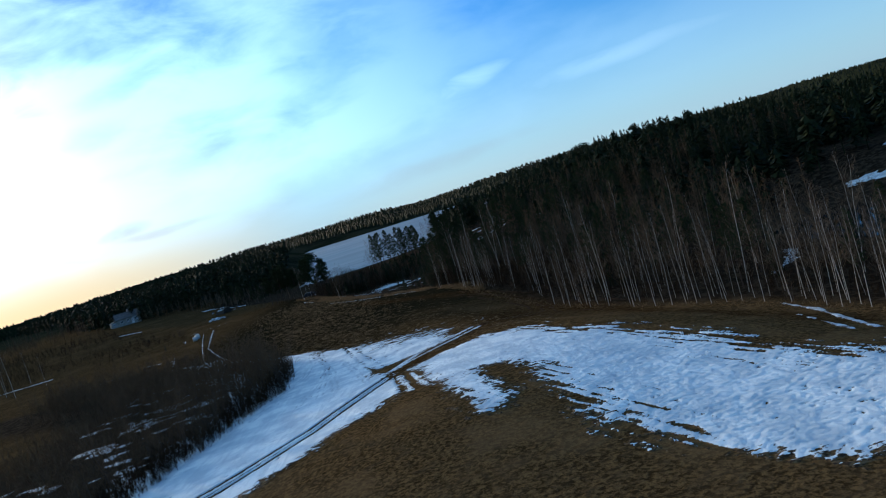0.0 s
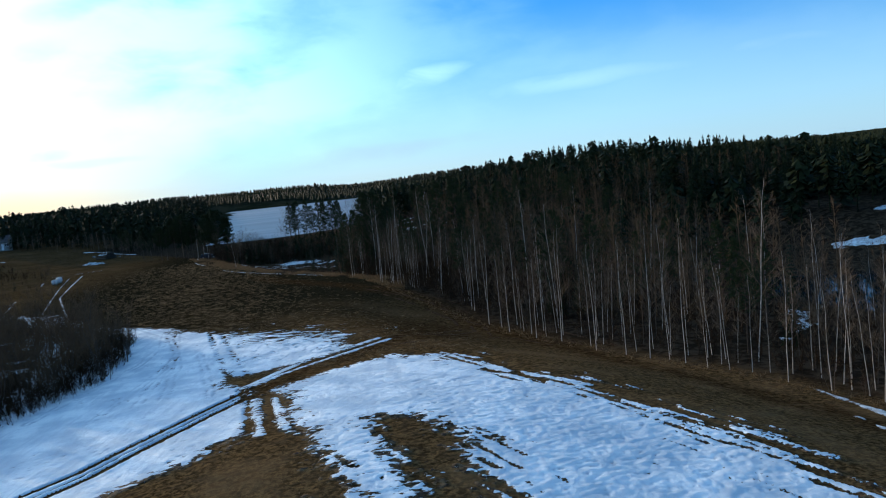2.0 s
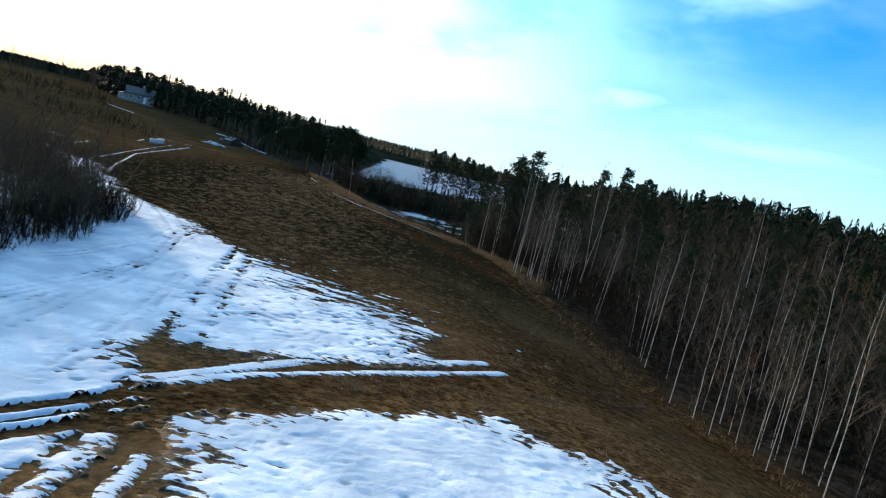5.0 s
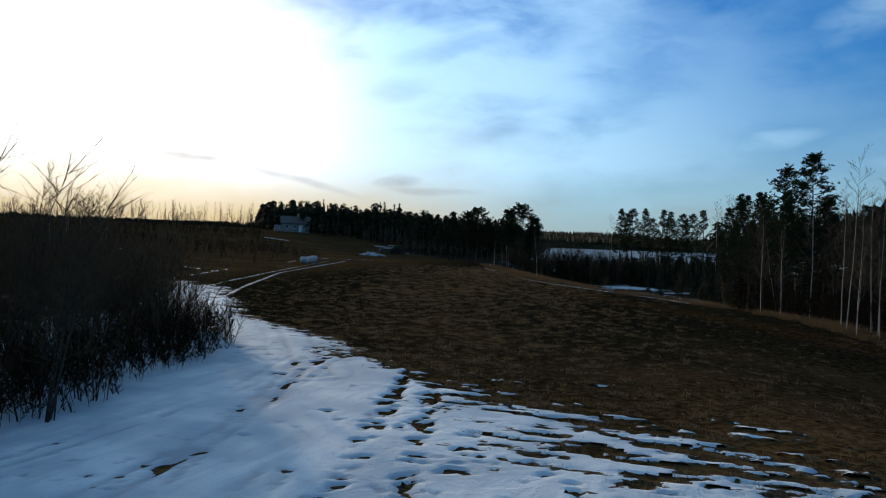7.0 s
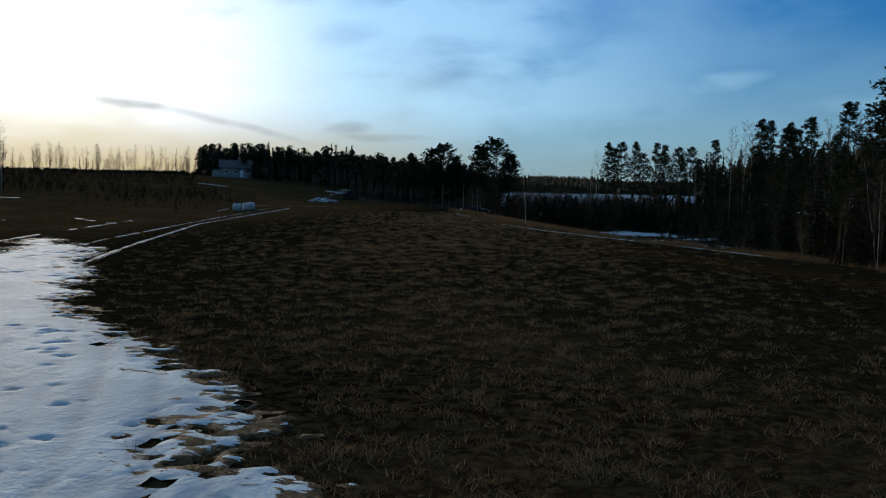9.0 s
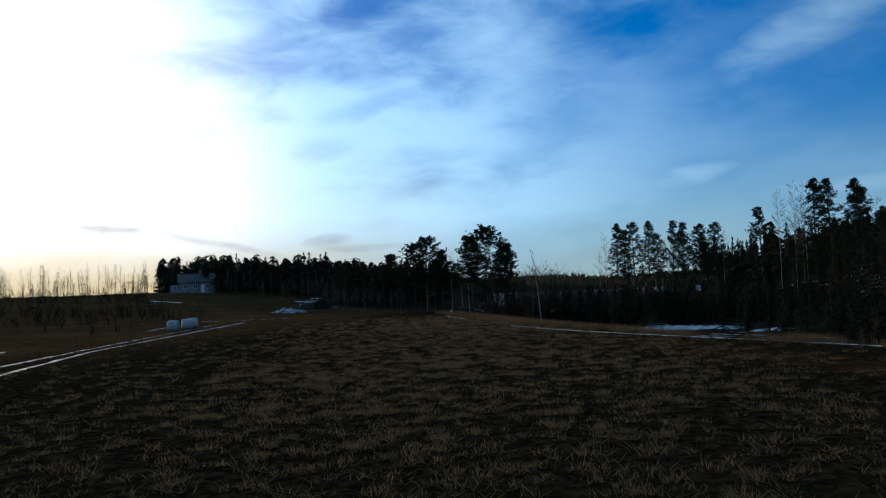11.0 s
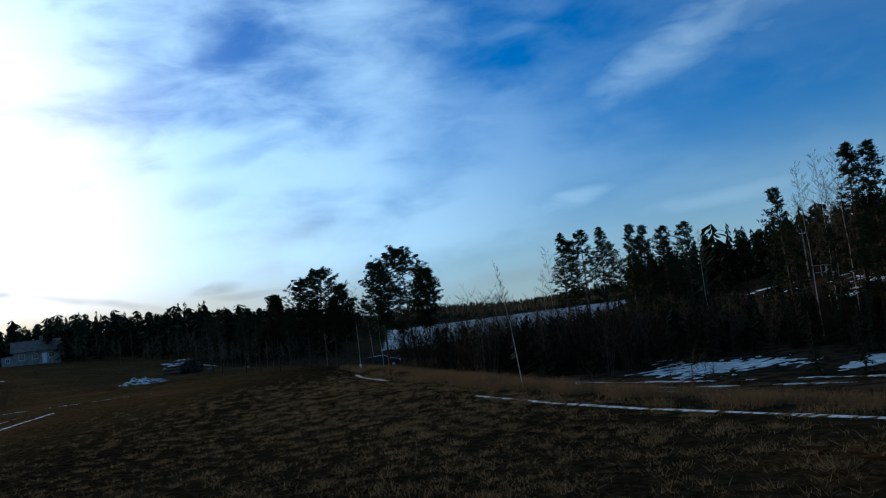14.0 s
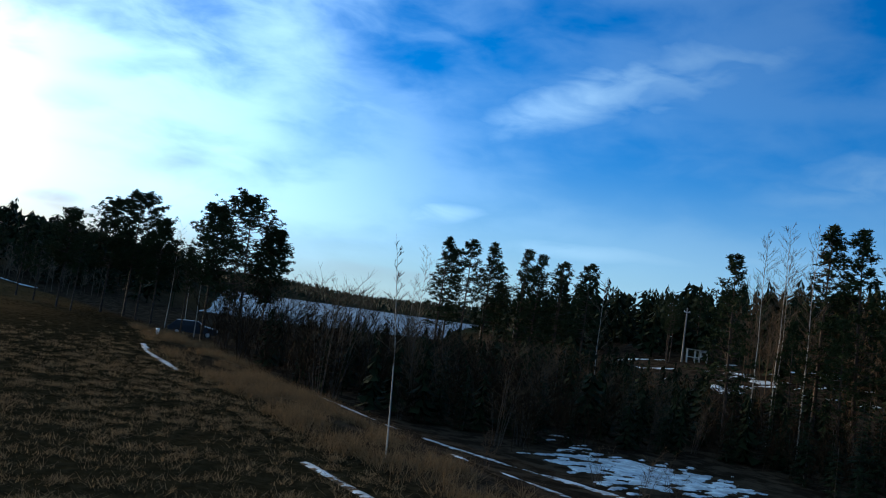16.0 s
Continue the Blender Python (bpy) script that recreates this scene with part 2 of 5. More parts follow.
def water_material():
    m, n, pos = material("pond_water")
    return finish(m, n, (0.012, 0.016, 0.018), 0.04, n.noise(pos, 1.5, 2.0), 0.02, 0.02, 0.5)


def bark_material(name, light, dark, scale, lo, hi, stretch=(1, 1, 3.0)):
    m, n, pos = material(name)
    co = n.add("ShaderNodeTexCoord").outputs["Object"]
    v = n.add("ShaderNodeMapping", {"Vector": co, "Scale": stretch}).outputs[0]
    a = n.noise(v, scale, 4.0, 0.65)
    b = n.noise(v, scale * 0.25, 2.0, 0.5)
    col = n.mix(n.ramp(a, lo, hi), dark, light)
    col = n.mix(n.math("MULTIPLY", n.ramp(b, 0.5, 0.7), 0.35), col, dark)
    return finish(m, n, col, 0.85, a, 0.4, 0.02, 0.2)


def leaf_material(name, a, b, rough=0.75, through_light=0.0):
    m, n, pos = material(name)
    isl = n.add("ShaderNodeNewGeometry").outputs["Random Per Island"]
    ob = n.add("ShaderNodeObjectInfo").outputs["Random"]
    col = n.mix(isl, a, b)
    col = n.mix(n.math("MULTIPLY", ob, 0.35), col, tuple(0.5 * (p + q) * 1.25 for p, q in zip(a, b)))
    if not through_light:
        return finish(m, n, col, rough, spec=0.04)
    a_ = n.add("ShaderNodeBsdfDiffuse", {"Color": col})
    b_ = n.add("ShaderNodeBsdfTranslucent", {"Color": col})
    mx = n.add("ShaderNodeMixShader", {0: through_light, 1: a_.outputs[0], 2: b_.outputs[0]})
    n.add("ShaderNodeOutputMaterial", {"Surface": mx.outputs[0]})
    return m


def paint_material(name, a, b, scale=2.0, rough=0.7, spec=0.3, metal=0.0):
    m, n, pos = material(name)
    f = n.noise(pos, scale, 4.0, 0.6)
    return finish(m, n, n.mix(n.ramp(f, 0.35, 0.65), a, b), rough, f, 0.15, 0.01, spec, metal)


MAT = {
    "ground": ground_material(),
    "snow": snow_material("snow", 0.0),
    "old_snow": snow_material("old_snow", 1.0),
    "trodden_snow": snow_material("trodden_snow", 1.9),
    "ice": ice_material(),
    "water": water_material(),
    "birch": bark_material("birch_bark", (0.48, 0.41, 0.33), (0.095, 0.072, 0.053), 4.0, 0.33, 0.47, (1, 1, 2.2)),
    "birch_twig": leaf_material("birch_twigs", (0.082, 0.055, 0.034), (0.165, 0.114, 0.070), 0.9),
    "pine": bark_material("pine_bark", (0.090, 0.054, 0.032), (0.032, 0.023, 0.017), 4.0, 0.35, 0.65, (1, 1, 0.6)),
    "alder": bark_material("alder_bark", (0.082, 0.058, 0.039), (0.034, 0.025, 0.018), 6.0, 0.35, 0.6),
    "bush_twig": leaf_material("bush_twigs", (0.055, 0.033, 0.017), (0.130, 0.082, 0.043), 0.9),
    "needle": leaf_material("pine_needles", (0.012, 0.020, 0.008), (0.038, 0.046, 0.016)),
    "spruce": leaf_material("spruce_needles", (0.006, 0.010, 0.004), (0.020, 0.025, 0.009)),
    "straw": leaf_material("straw_blades", (0.026, 0.018, 0.009), (0.29, 0.205, 0.105), 0.9, 0.35),
    "mud": paint_material("wet_mud", (0.024, 0.014, 0.008), (0.085, 0.050, 0.026), 4.0, 1.0, 0.0),
    # Bush twigs again, near black: shade in low dense growth goes into the colour.
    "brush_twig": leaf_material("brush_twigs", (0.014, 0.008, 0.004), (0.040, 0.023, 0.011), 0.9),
    "reed": leaf_material("tall_straw", (0.06, 0.040, 0.020), (0.22, 0.150, 0.075), 0.9, 0.35),
    "wrap": paint_material("bale_wrap", (0.40, 0.38, 0.34), (0.52, 0.49, 0.44), 3.0, 0.6, 0.15),
    "house": paint_material("grey_boards", (0.20, 0.185, 0.16), (0.30, 0.28, 0.245), 1.2, 0.85),
    "roof": paint_material("roof_sheet", (0.045, 0.042, 0.040), (0.085, 0.080, 0.075), 1.0, 0.6),
    "trim": paint_material("white_trim", (0.70, 0.70, 0.69), (0.80, 0.80, 0.79), 2.0, 0.6),
    "glass": paint_material("window_glass", (0.02, 0.022, 0.025), (0.03, 0.032, 0.036), 1.0, 0.08, 0.5),
    "stone": paint_material("stones", (0.16, 0.15, 0.14), (0.34, 0.32, 0.30), 1.5, 0.9),
    "car": paint_material("dark_car_paint", (0.014, 0.017, 0.024), (0.020, 0.024, 0.032), 1.0, 0.5, 0.3),
    "rubber": paint_material("tyre_rubber", (0.015, 0.015, 0.015), (0.03, 0.03, 0.03), 4.0, 0.85),
    "pole": paint_material("grey_pole_wood", (0.20, 0.18, 0.15), (0.34, 0.31, 0.27), 6.0, 0.9),
    "metal": paint_material("zinc", (0.45, 0.46, 0.47), (0.58, 0.59, 0.60), 5.0, 0.45, 0.5, 0.7),
    "shed": paint_material("pale_shed_boards", (0.48, 0.46, 0.42), (0.62, 0.60, 0.56), 2.0, 0.85),
}


# ---------------------------------------------------------------- mesh helpers
class Shape:
    """Gathers vertices and faces for one mesh."""

    def __init__(self):
        self.v, self.f = [], []

    def tube(self, pts, radii, sides, cap=True):
        ring0 = None
        for i, p in enumerate(pts):
            a, b = pts[max(i - 1, 0)], pts[min(i + 1, len(pts) - 1)]
            d = (b - a).normalized()
            s = d.cross(Vector((0.31, 0.95, 0.05))).normalized()
            t = d.cross(s)
            base = len(self.v)
            for k in range(sides):
                c = 2 * math.pi * k / sides
                self.v.append(tuple(p + (s * math.cos(c) + t * math.sin(c)) * radii[i]))
            if ring0 is not None:
                for k in range(sides):
                    self.f.append((ring0 + k, ring0 + (k + 1) % sides, base + (k + 1) % sides, base + k))
            ring0 = base
        if cap:
            self.f.append(tuple(range(ring0, ring0 + sides)))

    def tri(self, a, b, c):
        i = len(self.v)
        self.v += [tuple(a), tuple(b), tuple(c)]
        self.f.append((i, i + 1, i + 2))

    def quad(self, a, b, c, d):
        i = len(self.v)
        self.v += [tuple(a), tuple(b), tuple(c), tuple(d)]
        self.f.append((i, i + 1, i + 2, i + 3))

    def box(self, lo, hi, taper=0.0):
        (x0, y0, z0), (x1, y1, z1) = lo, hi
        i = len(self.v)
        t = taper
        self.v += [(x0, y0, z0), (x1, y0, z0), (x1, y1, z0), (x0, y1, z0), (x0 + t, y0 + t, z1), (x1 - t, y0 + t, z1), (x1 - t, y1 - t, z1), (x0 + t, y1 - t, z1)]
        self.f += [tuple(i + k for k in q) for q in ((3, 2, 1, 0), (4, 5, 6, 7), (0, 1, 5, 4), (1, 2, 6, 5), (2, 3, 7, 6), (3, 0, 4, 7))]

    def mesh(self, name, mat, smooth=False):
        me = bpy.data.meshes.new(name)
        me.from_pydata(self.v, [], self.f)
        me.materials.append(MAT[mat])
        if smooth:
            me.polygons.foreach_set("use_smooth", [True] * len(me.polygons))
        return me


def part(name, shape, mat, parent, label="", smooth=False):
    ob = new(name, shape.mesh(name, mat, smooth))
    ob.parent = parent
    if label:
        ob["label"] = label
    return ob


def thing(name, label, category, group="", kind=""):
    return tagged(new(name), label, category, group, kind)


# ---------------------------------------------------------------- the lie of the land (plan unit: U metres)
U = 1.3
LAKE = -2.4
EDGE_Y = [20, 35, 50, 60, 67, 75, 87, 103, 115, 126, 137, 147, 162, 180, 200, 225]
EDGE_X = [34, 30, 25, 21, 16.5, 12.5, 7, -1, -5, -13, -21, -26, -33, -40, -52, -75]
THICKET_Y = [24, 49.7, 64.6, 72.5, 80, 86, 90, 94, 99, 104, 118]
THICKET_X = [-34, -27.6, -23.3, -20.8, -21.5, -22.3, -23.5, -27.5, -35, -44, -70]


def sstep(a, b, v):
    u = np.clip((v - a) / (b - a), 0, 1)
    return u * u * (3 - 2 * u)


def vnoise(x, y, seed=0):
    """Value noise in the plane, 0 to 1."""
    xi, yi = np.floor(x), np.floor(y)
    fx, fy = x - xi, y - yi
    fx, fy = fx * fx * (3 - 2 * fx), fy * fy * (3 - 2 * fy)

    def h(a, b):
        s = np.sin(a * 127.1 + b * 311.7 + seed * 74.7) * 43758.5453
        return s - np.floor(s)

    return (h(xi, yi) * (1 - fx) + h(xi + 1, yi) * fx) * (1 - fy) + (h(xi, yi + 1) * (1 - fx) + h(xi + 1, yi + 1) * fx) * fy


def fbm(x, y, seed=0, octaves=4):
    s, a = 0, 0.5
    for o in range(octaves):
        s = s + a * vnoise(x * 2 ** o, y * 2 ** o, seed + o)
        a *= 0.5
    return s


def unit(x, y, seed, octaves=3):
    """Noise with mean 0 and a spread of about 1."""
    return (fbm(x, y, seed, octaves) - 0.46) / 0.12


def south(x, y):
    """Plan coordinates on the axes to which the south end of the field is laid out."""
    w_ = 1 - sstep(86, 106, y)
    vx, vy = x + 6.95, y - 78.2
    ox, oy = -3.0 + 0.99974 * vx - 0.02269 * vy, 74.0 + 0.02269 * vx + 0.99974 * vy
    return x + w_ * (ox - x), y + w_ * (oy - y)


def from_south(pts):
    return [(-6.95 + 0.99974 * (x + 3) + 0.02269 * (y - 74), 78.2 - 0.02269 * (x + 3) + 0.99974 * (y - 74)) for x, y in pts]


def east_of_edge(x, y):
    x, y = south(x, y)
    return x - np.interp(y, EDGE_Y, EDGE_X)


def into_thicket(x, y):
    return np.interp(y, THICKET_Y, THICKET_X) - x


def lake_mask(x, y):
    left = np.interp(y, [195, 215, 300, 450, 900], [-58, -56, -60, -88, -175])
    right = np.interp(y, [195, 260, 400, 600, 900], [-16, -6, 12, 50, 220])
    return sstep(238, 256, y) * sstep(-6, 8, x - left) * sstep(-6, 10, right - x) * (1 - sstep(880, 960, y + 0.15 * x))


def land(x, y):
    """Height in plan units, from plan coordinates."""
    sx, sy = south(x, y)
    z = 1.5 * np.exp(-((sx + 1) / 13) ** 2 - ((sy - 46) / 17) ** 2)
    u = east_of_edge(x, y)
    near = 1 - sstep(78, 112, sy)
    deep = 1 - sstep(118, 152, sy)
    z = z - near * 2.0 * sstep(-13, 1, u) - (1 - near) * 1.0 * sstep(0, 9, u) - deep * (3.2 * sstep(18, 41, u) - 3.6 * sstep(54, 78, u))
    z = z + 8.4 * np.exp(-((x - 62) / 52) ** 2 - ((y - 240) / 85) ** 2) * sstep(20, 75, u)
    z = z + 3.8 * sstep(0, 1, (-x - 50) / 60) * sstep(130, 235, y)
    z = z + 3.5 * np.exp(-((x + 330) / 190) ** 2 - ((y - 330) / 230) ** 2)
    lk = lake_mask(x, y)
    z = z * (1 - lk) + (LAKE - 0.7) * lk
    far = np.hypot(x, y)
    z = z + sstep(880, 1500, far) * (2 + 32 * fbm(x / 360, y / 360, 5, 3)) * sstep(0.05, 0.4, 1 - lk)
    return z


def ground_z(x, y):
    return U * land(np.asarray(x, float) / U, np.asarray(y, float) / U)


def gz(x, y):
    return float(ground_z(x, y))


def segment_distance(x, y, pts):
    d = np.full(np.shape(x), 1e9)
    for (ax, ay), (bx, by) in zip(pts, pts[1:]):
        dx, dy = bx - ax, by - ay
        t = np.clip(((x - ax) * dx + (y - ay) * dy) / (dx * dx + dy * dy), 0, 1)
        d = np.minimum(d, np.hypot(x - ax - t * dx, y - ay - t * dy))
    return d


def inside(x, y, pts):
    c = np.zeros(np.shape(x), bool)
    for (ax, ay), (bx, by) in zip(pts, pts[1:] + pts[:1]):
        if ay != by:
            c ^= ((ay > y) != (by > y)) & (x < (bx - ax) * (y - ay) / (by - ay) + ax)
    return c


def patch_sdf(x, y, pts):
    """Plan units, positive inside."""
    d = segment_distance(x, y, pts + pts[:1])
    return np.where(inside(x, y, pts), d, -d)


# tracks over the knoll and along the field's edge
TRACK_A = [(-24, 38), (-16.5, 43.5), (-11.3, 48.8), (-8.9, 53.3), (-6.2, 59.5), (-3.6, 65.2), (0.9, 71.0), (5, 76)]
TRACK_B = [(-22.9, 36.9), (-15.6, 42.4), (-10.4, 47.8), (-8.0, 52.4), (-5.3, 58.5), (-2.7, 64.1), (1.7, 69.8), (6, 75)]
OLD_A = [(-3.6, 44), (-4.6, 50), (-5.9, 57), (-9.2, 67), (-11.9, 76.5), (-14.4, 85.4)]
OLD_B = [(-2.7, 44), (-3.6, 50), (-4.9, 57), (-8.2, 67.5), (-10.9, 76.5), (-13.2, 84.5)]
TURN = [(24, 45), (19, 56), (15.5, 66), (12.3, 76), (9.0, 85), (6.0, 91.5), (3.4, 96), (0.8, 100), (-3.8, 106), (-9, 113), (-15, 121), (-20, 130)]
EDGE_PATH = [(-9, 121.6), (-12.1, 125.4), (-15.0, 129.0), (-17.5, 131.9), (-20.1, 135.2), (-22.0, 137.6), (-24.2, 140.9), (-26.8, 145.6)]
EDGE_PATH_FAR = [(-32.2, 158.3), (-34.6, 163.4), (-35.6, 166.6)]


def mud_amount(x, y):
    x, y = south(x, y)
    m = 1.0 * np.exp(-(((x - 5) / 7) ** 2 + ((y - 77) / 10) ** 2))
    d = segment_distance(x, y, TURN)
    m = m + 0.95 * (1 - sstep(0.5, 2.0, d + 1.2 * fbm(x / 2, y / 2, 9, 3) - 0.6))
    for tr in (TRACK_A, TRACK_B):
        m = m + 0.6 * (1 - sstep(0.5, 1.3, segment_distance(x, y, tr)))
    return np.clip(m, 0, 1)


def grid_lines(lo, hi, step, far_lo, far_hi):
    mid = list(np.arange(lo, hi + step * 0.5, step))
    out, s, v = [], step, hi
    while v < far_hi:
        s *= 1.17
        v += s
        out.append(v)
    back, s, v = [], step, lo
    while v > far_lo:
        s *= 1.17
        v -= s
        back.append(v)
    return np.array(back[::-1] + mid + out)


def build_ground():
    xs, ys = grid_lines(-85, 60, 0.85, -4200, 4200), grid_lines(15, 275, 0.85, -3000, 4600)
    X, Y = np.meshgrid(xs, ys)
    H = ground_z(X, Y)
    H = H + 0.05 * (fbm(X / 1.1, Y / 1.1, 3, 3) - 0.45) * (np.abs(X) < 120)
    px, py = X / U, Y / U
    nx, ny = len(xs), len(ys)
    me = bpy.data.meshes.new("ground")
    idx = np.arange(nx * ny).reshape(ny, nx)
    quads = np.stack([idx[:-1, :-1], idx[:-1, 1:], idx[1:, 1:], idx[1:, :-1]], -1).reshape(-1, 4)
    me.from_pydata(np.stack([X, Y, H], -1).reshape(-1, 3).tolist(), [], quads.tolist())
    u = east_of_edge(px, py)
    th = into_thicket(px, py)
    wood = np.clip(sstep(-0.5, 3, u + 1.5 * (fbm(px / 3, py / 3, 4, 3) - 0.5)) * (1 - sstep(70, 90, px)) + sstep(0, 3, th) * (1 - sstep(116, 121, py)) * (1 - sstep(22, 34, th)), 0, 1) * (1 - sstep(240, 320, py))
    forest = np.clip(sstep(60, 110, px) + sstep(300, 420, np.hypot(px, py)), 0, 1)
    # Mask of the painted shade: the north end, partly the west.
    field_shade = np.clip(sstep(74, 104, py + 3.0 * unit(px / 7, py / 7, 91)) + 0.55 * sstep(26, 40, -px), 0, 1) * (1 - 0.6 * sstep(38, 54, -px))
    for nm, val in (("mud", mud_amount(px, py)), ("wood", wood), ("forest", forest), ("field_shade", field_shade)):
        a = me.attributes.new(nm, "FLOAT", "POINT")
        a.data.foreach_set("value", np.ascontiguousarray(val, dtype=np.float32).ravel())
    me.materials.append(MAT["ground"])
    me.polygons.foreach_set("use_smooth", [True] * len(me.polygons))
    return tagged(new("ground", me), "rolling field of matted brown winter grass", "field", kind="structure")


build_ground()


def sheet_from(name, label, mask, box, step, mat, thick=0.055, slope=0.13, kind="structure", category="snow", press=None, spread=0.12):
    """A snow sheet where mask (plan units, positive inside) holds; its rim dips under the grass."""
    xs, ys = np.arange(box[0], box[1], step), np.arange(box[2], box[3], step)
    X, Y = np.meshgrid(xs, ys)
    M = mask(X, Y)
    lift = np.clip(slope * (M + spread), -0.10, thick)
    if press is not None:
        sunk = press(X, Y)
        lift, M = lift - sunk, np.minimum(M, 0.9) - 15.0 * np.clip(sunk - 0.035, 0, 1)
    H = land(X, Y) * U + lift
    nx = len(xs)
    keep = (M > -1.4)
    quad_ok = keep[:-1, :-1] & keep[:-1, 1:] & keep[1:, 1:] & keep[1:, :-1]
    iy, ix = np.nonzero(quad_ok)
    i0 = iy * nx + ix
    quads = np.stack([i0, i0 + 1, i0 + nx + 1, i0 + nx], -1)
    used, inv = np.unique(quads, return_inverse=True)
    co = np.stack([X * U, Y * U, H], -1).reshape(-1, 3)[used]
    me = bpy.data.meshes.new(name)
    me.from_pydata(co.tolist(), [], inv.reshape(-1, 4).tolist())
    a = me.attributes.new("depth", "FLOAT", "POINT")
    a.data.foreach_set("value", np.ascontiguousarray(np.clip(M, -1, 2).ravel()[used], dtype=np.float32))
    # Weight of the packed and shaded tone, from how deep the snow sinks.
    if press is not None:
        a = me.attributes.new("packed", "FLOAT", "POINT")
        a.data.foreach_set("value", np.ascontiguousarray(np.clip((sunk - 0.008) / 0.026, 0, 1).ravel()[used], dtype=np.float32))
    me.materials.append(MAT[mat])
    me.polygons.foreach_set("use_smooth", [True] * len(me.polygons))
    return tagged(new(name, me), label, category, kind=kind)


def ragged(x, y, amp=0.45, seed=11):
    return 0.6 * amp * unit(x / 1.8, y / 1.8, seed, 5) + 0.24 * unit(x / 0.24, y / 0.20, seed + 6, 3)


def ruts(x, y):
    """Wheel ruts pressed through the snow, older melted tracks and footprints, in metres."""
    x, y = south(x, y)
    g = 0
    for tr in (TRACK_A, TRACK_B):
        d = segment_distance(x, y, tr)
        g = g + 0.24 * np.exp(-(d / 0.23) ** 4) - 0.04 * np.exp(-((d - 0.36) / 0.11) ** 2)
    d = segment_distance(x, y, [((a + c) / 2, (b + e) / 2) for (a, b), (c, e) in zip(TRACK_A, TRACK_B)])
    g = g + 0.15 * np.exp(-(d / 0.11) ** 4)
    for tr in (OLD_A, OLD_B):
        d = segment_distance(x, y, tr) + 0.06 * unit(x / 0.4, y / 0.4, 43)
        g = g + 0.15 * np.exp(-(d / 0.15) ** 2) * (1 - sstep(84, 88, y)) * sstep(-0.3, 0.7, unit(x / 0.30, y / 0.24, 41, 2) + 0.4 + 1.4 * (1 - sstep(56, 66, y)) + 1.2 * sstep(76, 82, y) - 0.05)
    for tr in ([(-14.3, 58), (-14.1, 66.9), (-14.0, 69.4), (-14.1, 72.9), (-15.5, 78.5), (-17.5, 85)], [(-11.2, 60), (-12.0, 64.7), (-12.6, 66.9), (-12.75, 68.9), (-13.4, 71.8), (-15.9, 80.0), (-18.2, 86)], [(-12.6, 60), (-13.3, 65.5), (-13.5, 69), (-14.6, 76), (-17, 85)], [(-18.4, 60), (-17.6, 66), (-16.4, 73), (-16.8, 80), (-19, 88)], [(-8.2, 58.5), (-8.8, 61.5), (-9.4, 63.4), (-10.5, 67.6), (-12.4, 74)]):
        d = segment_distance(x, y, tr) + 0.03 * unit(x / 0.5, y / 0.5, 44)
        worn = sstep(-0.9, 0.5, unit(x / 1.5, y / 1.5, 47, 2))
        g = g + 0.038 * np.exp(-((d - 0.22) / 0.10) ** 2) * (0.45 + 0.55 * worn) - 0.006 * np.exp(-((d - 0.44) / 0.09) ** 2)
        g = g + 0.08 * np.exp(-((d - 0.22) / 0.12) ** 2) * sstep(0.9, 1.4, unit(x / 0.22, y / 0.30, 48, 2))
    lane = segment_distance(x, y, [(-16, 82), (-21.5, 90), (-28, 98.5), (-36, 107)])
    g = g + 0.028 * np.exp(-((lane - 0.45) / 0.16) ** 2) + 0.02 * np.exp(-((lane - 1.1) / 0.1) ** 2)
    zone = 0.25 + 1.5 * sstep(-14, -9, x) * sstep(64, 72, y) + 0.7 * sstep(80, 86, y) * sstep(0.8, 1.6, lane)
    g = g + 0.13 * sstep(1.2, 1.9, unit(x / 0.26, y / 0.17, 51, 2) + 0.45 * zone + 0.3 * unit(x / 2.5, y / 2.5, 52, 2))
    lump = 0.006 * unit(x / 0.5, y / 0.4, 61) + 0.012 * unit(x / 0.2, y / 0.16, 62, 2) * sstep(0.3, 0.9, lane)
    return g + lump * (0.3 + 0.7 * sstep(-11.5, -8.5, x - 0.35 * (y - 66)))


EAST_PATCH = [(-4.7, 58.5), (-1.0, 62.6), (1.4, 64.6), (4.8, 62.2), (8.0, 56.6), (11.0, 52), (13.5, 46.0), (16, 39), (20, 34), (22, 29), (16, 24), (11.8, 26.8), (6.8, 33), (4.6, 40), (4.2, 45.4), (3.5, 47.4), (2.7, 49.5), (1.1, 49.5), (0.3, 48.2), (0.7, 46), (1.5, 43.5), (2.1, 41.3), (1.4, 39.6), (0.5, 40.4), (-0.5, 44.5), (-1.4, 47.5), (-2.7, 51)]
WEST_PATCH = [(-4.7, 49.6), (-5.5, 55), (-6.7, 60.4), (-7.9, 61.9), (-8.6, 64), (-9.3, 66.9), (-8.4, 65.6), (-7.6, 64.4), (-6.2, 64.9), (-4.6, 65.8), (-1.0, 70.2), (-1.7, 71.9), (-2.9, 75.4), (-5.9, 76.8), (-7.6, 79.2), (-10.8, 81.4), (-14.2, 84.4), (-16.8, 85.8), (-19.6, 89.4), (-24, 93.6), (-29, 97.6), (-34.6, 104.8), (-40, 112), (-46, 116), (-39, 103), (-31, 88), (-26, 80), (-23, 70), (-25, 56), (-27, 44), (-20, 36), (-13.5, 40.2), (-9.4, 44.8)]

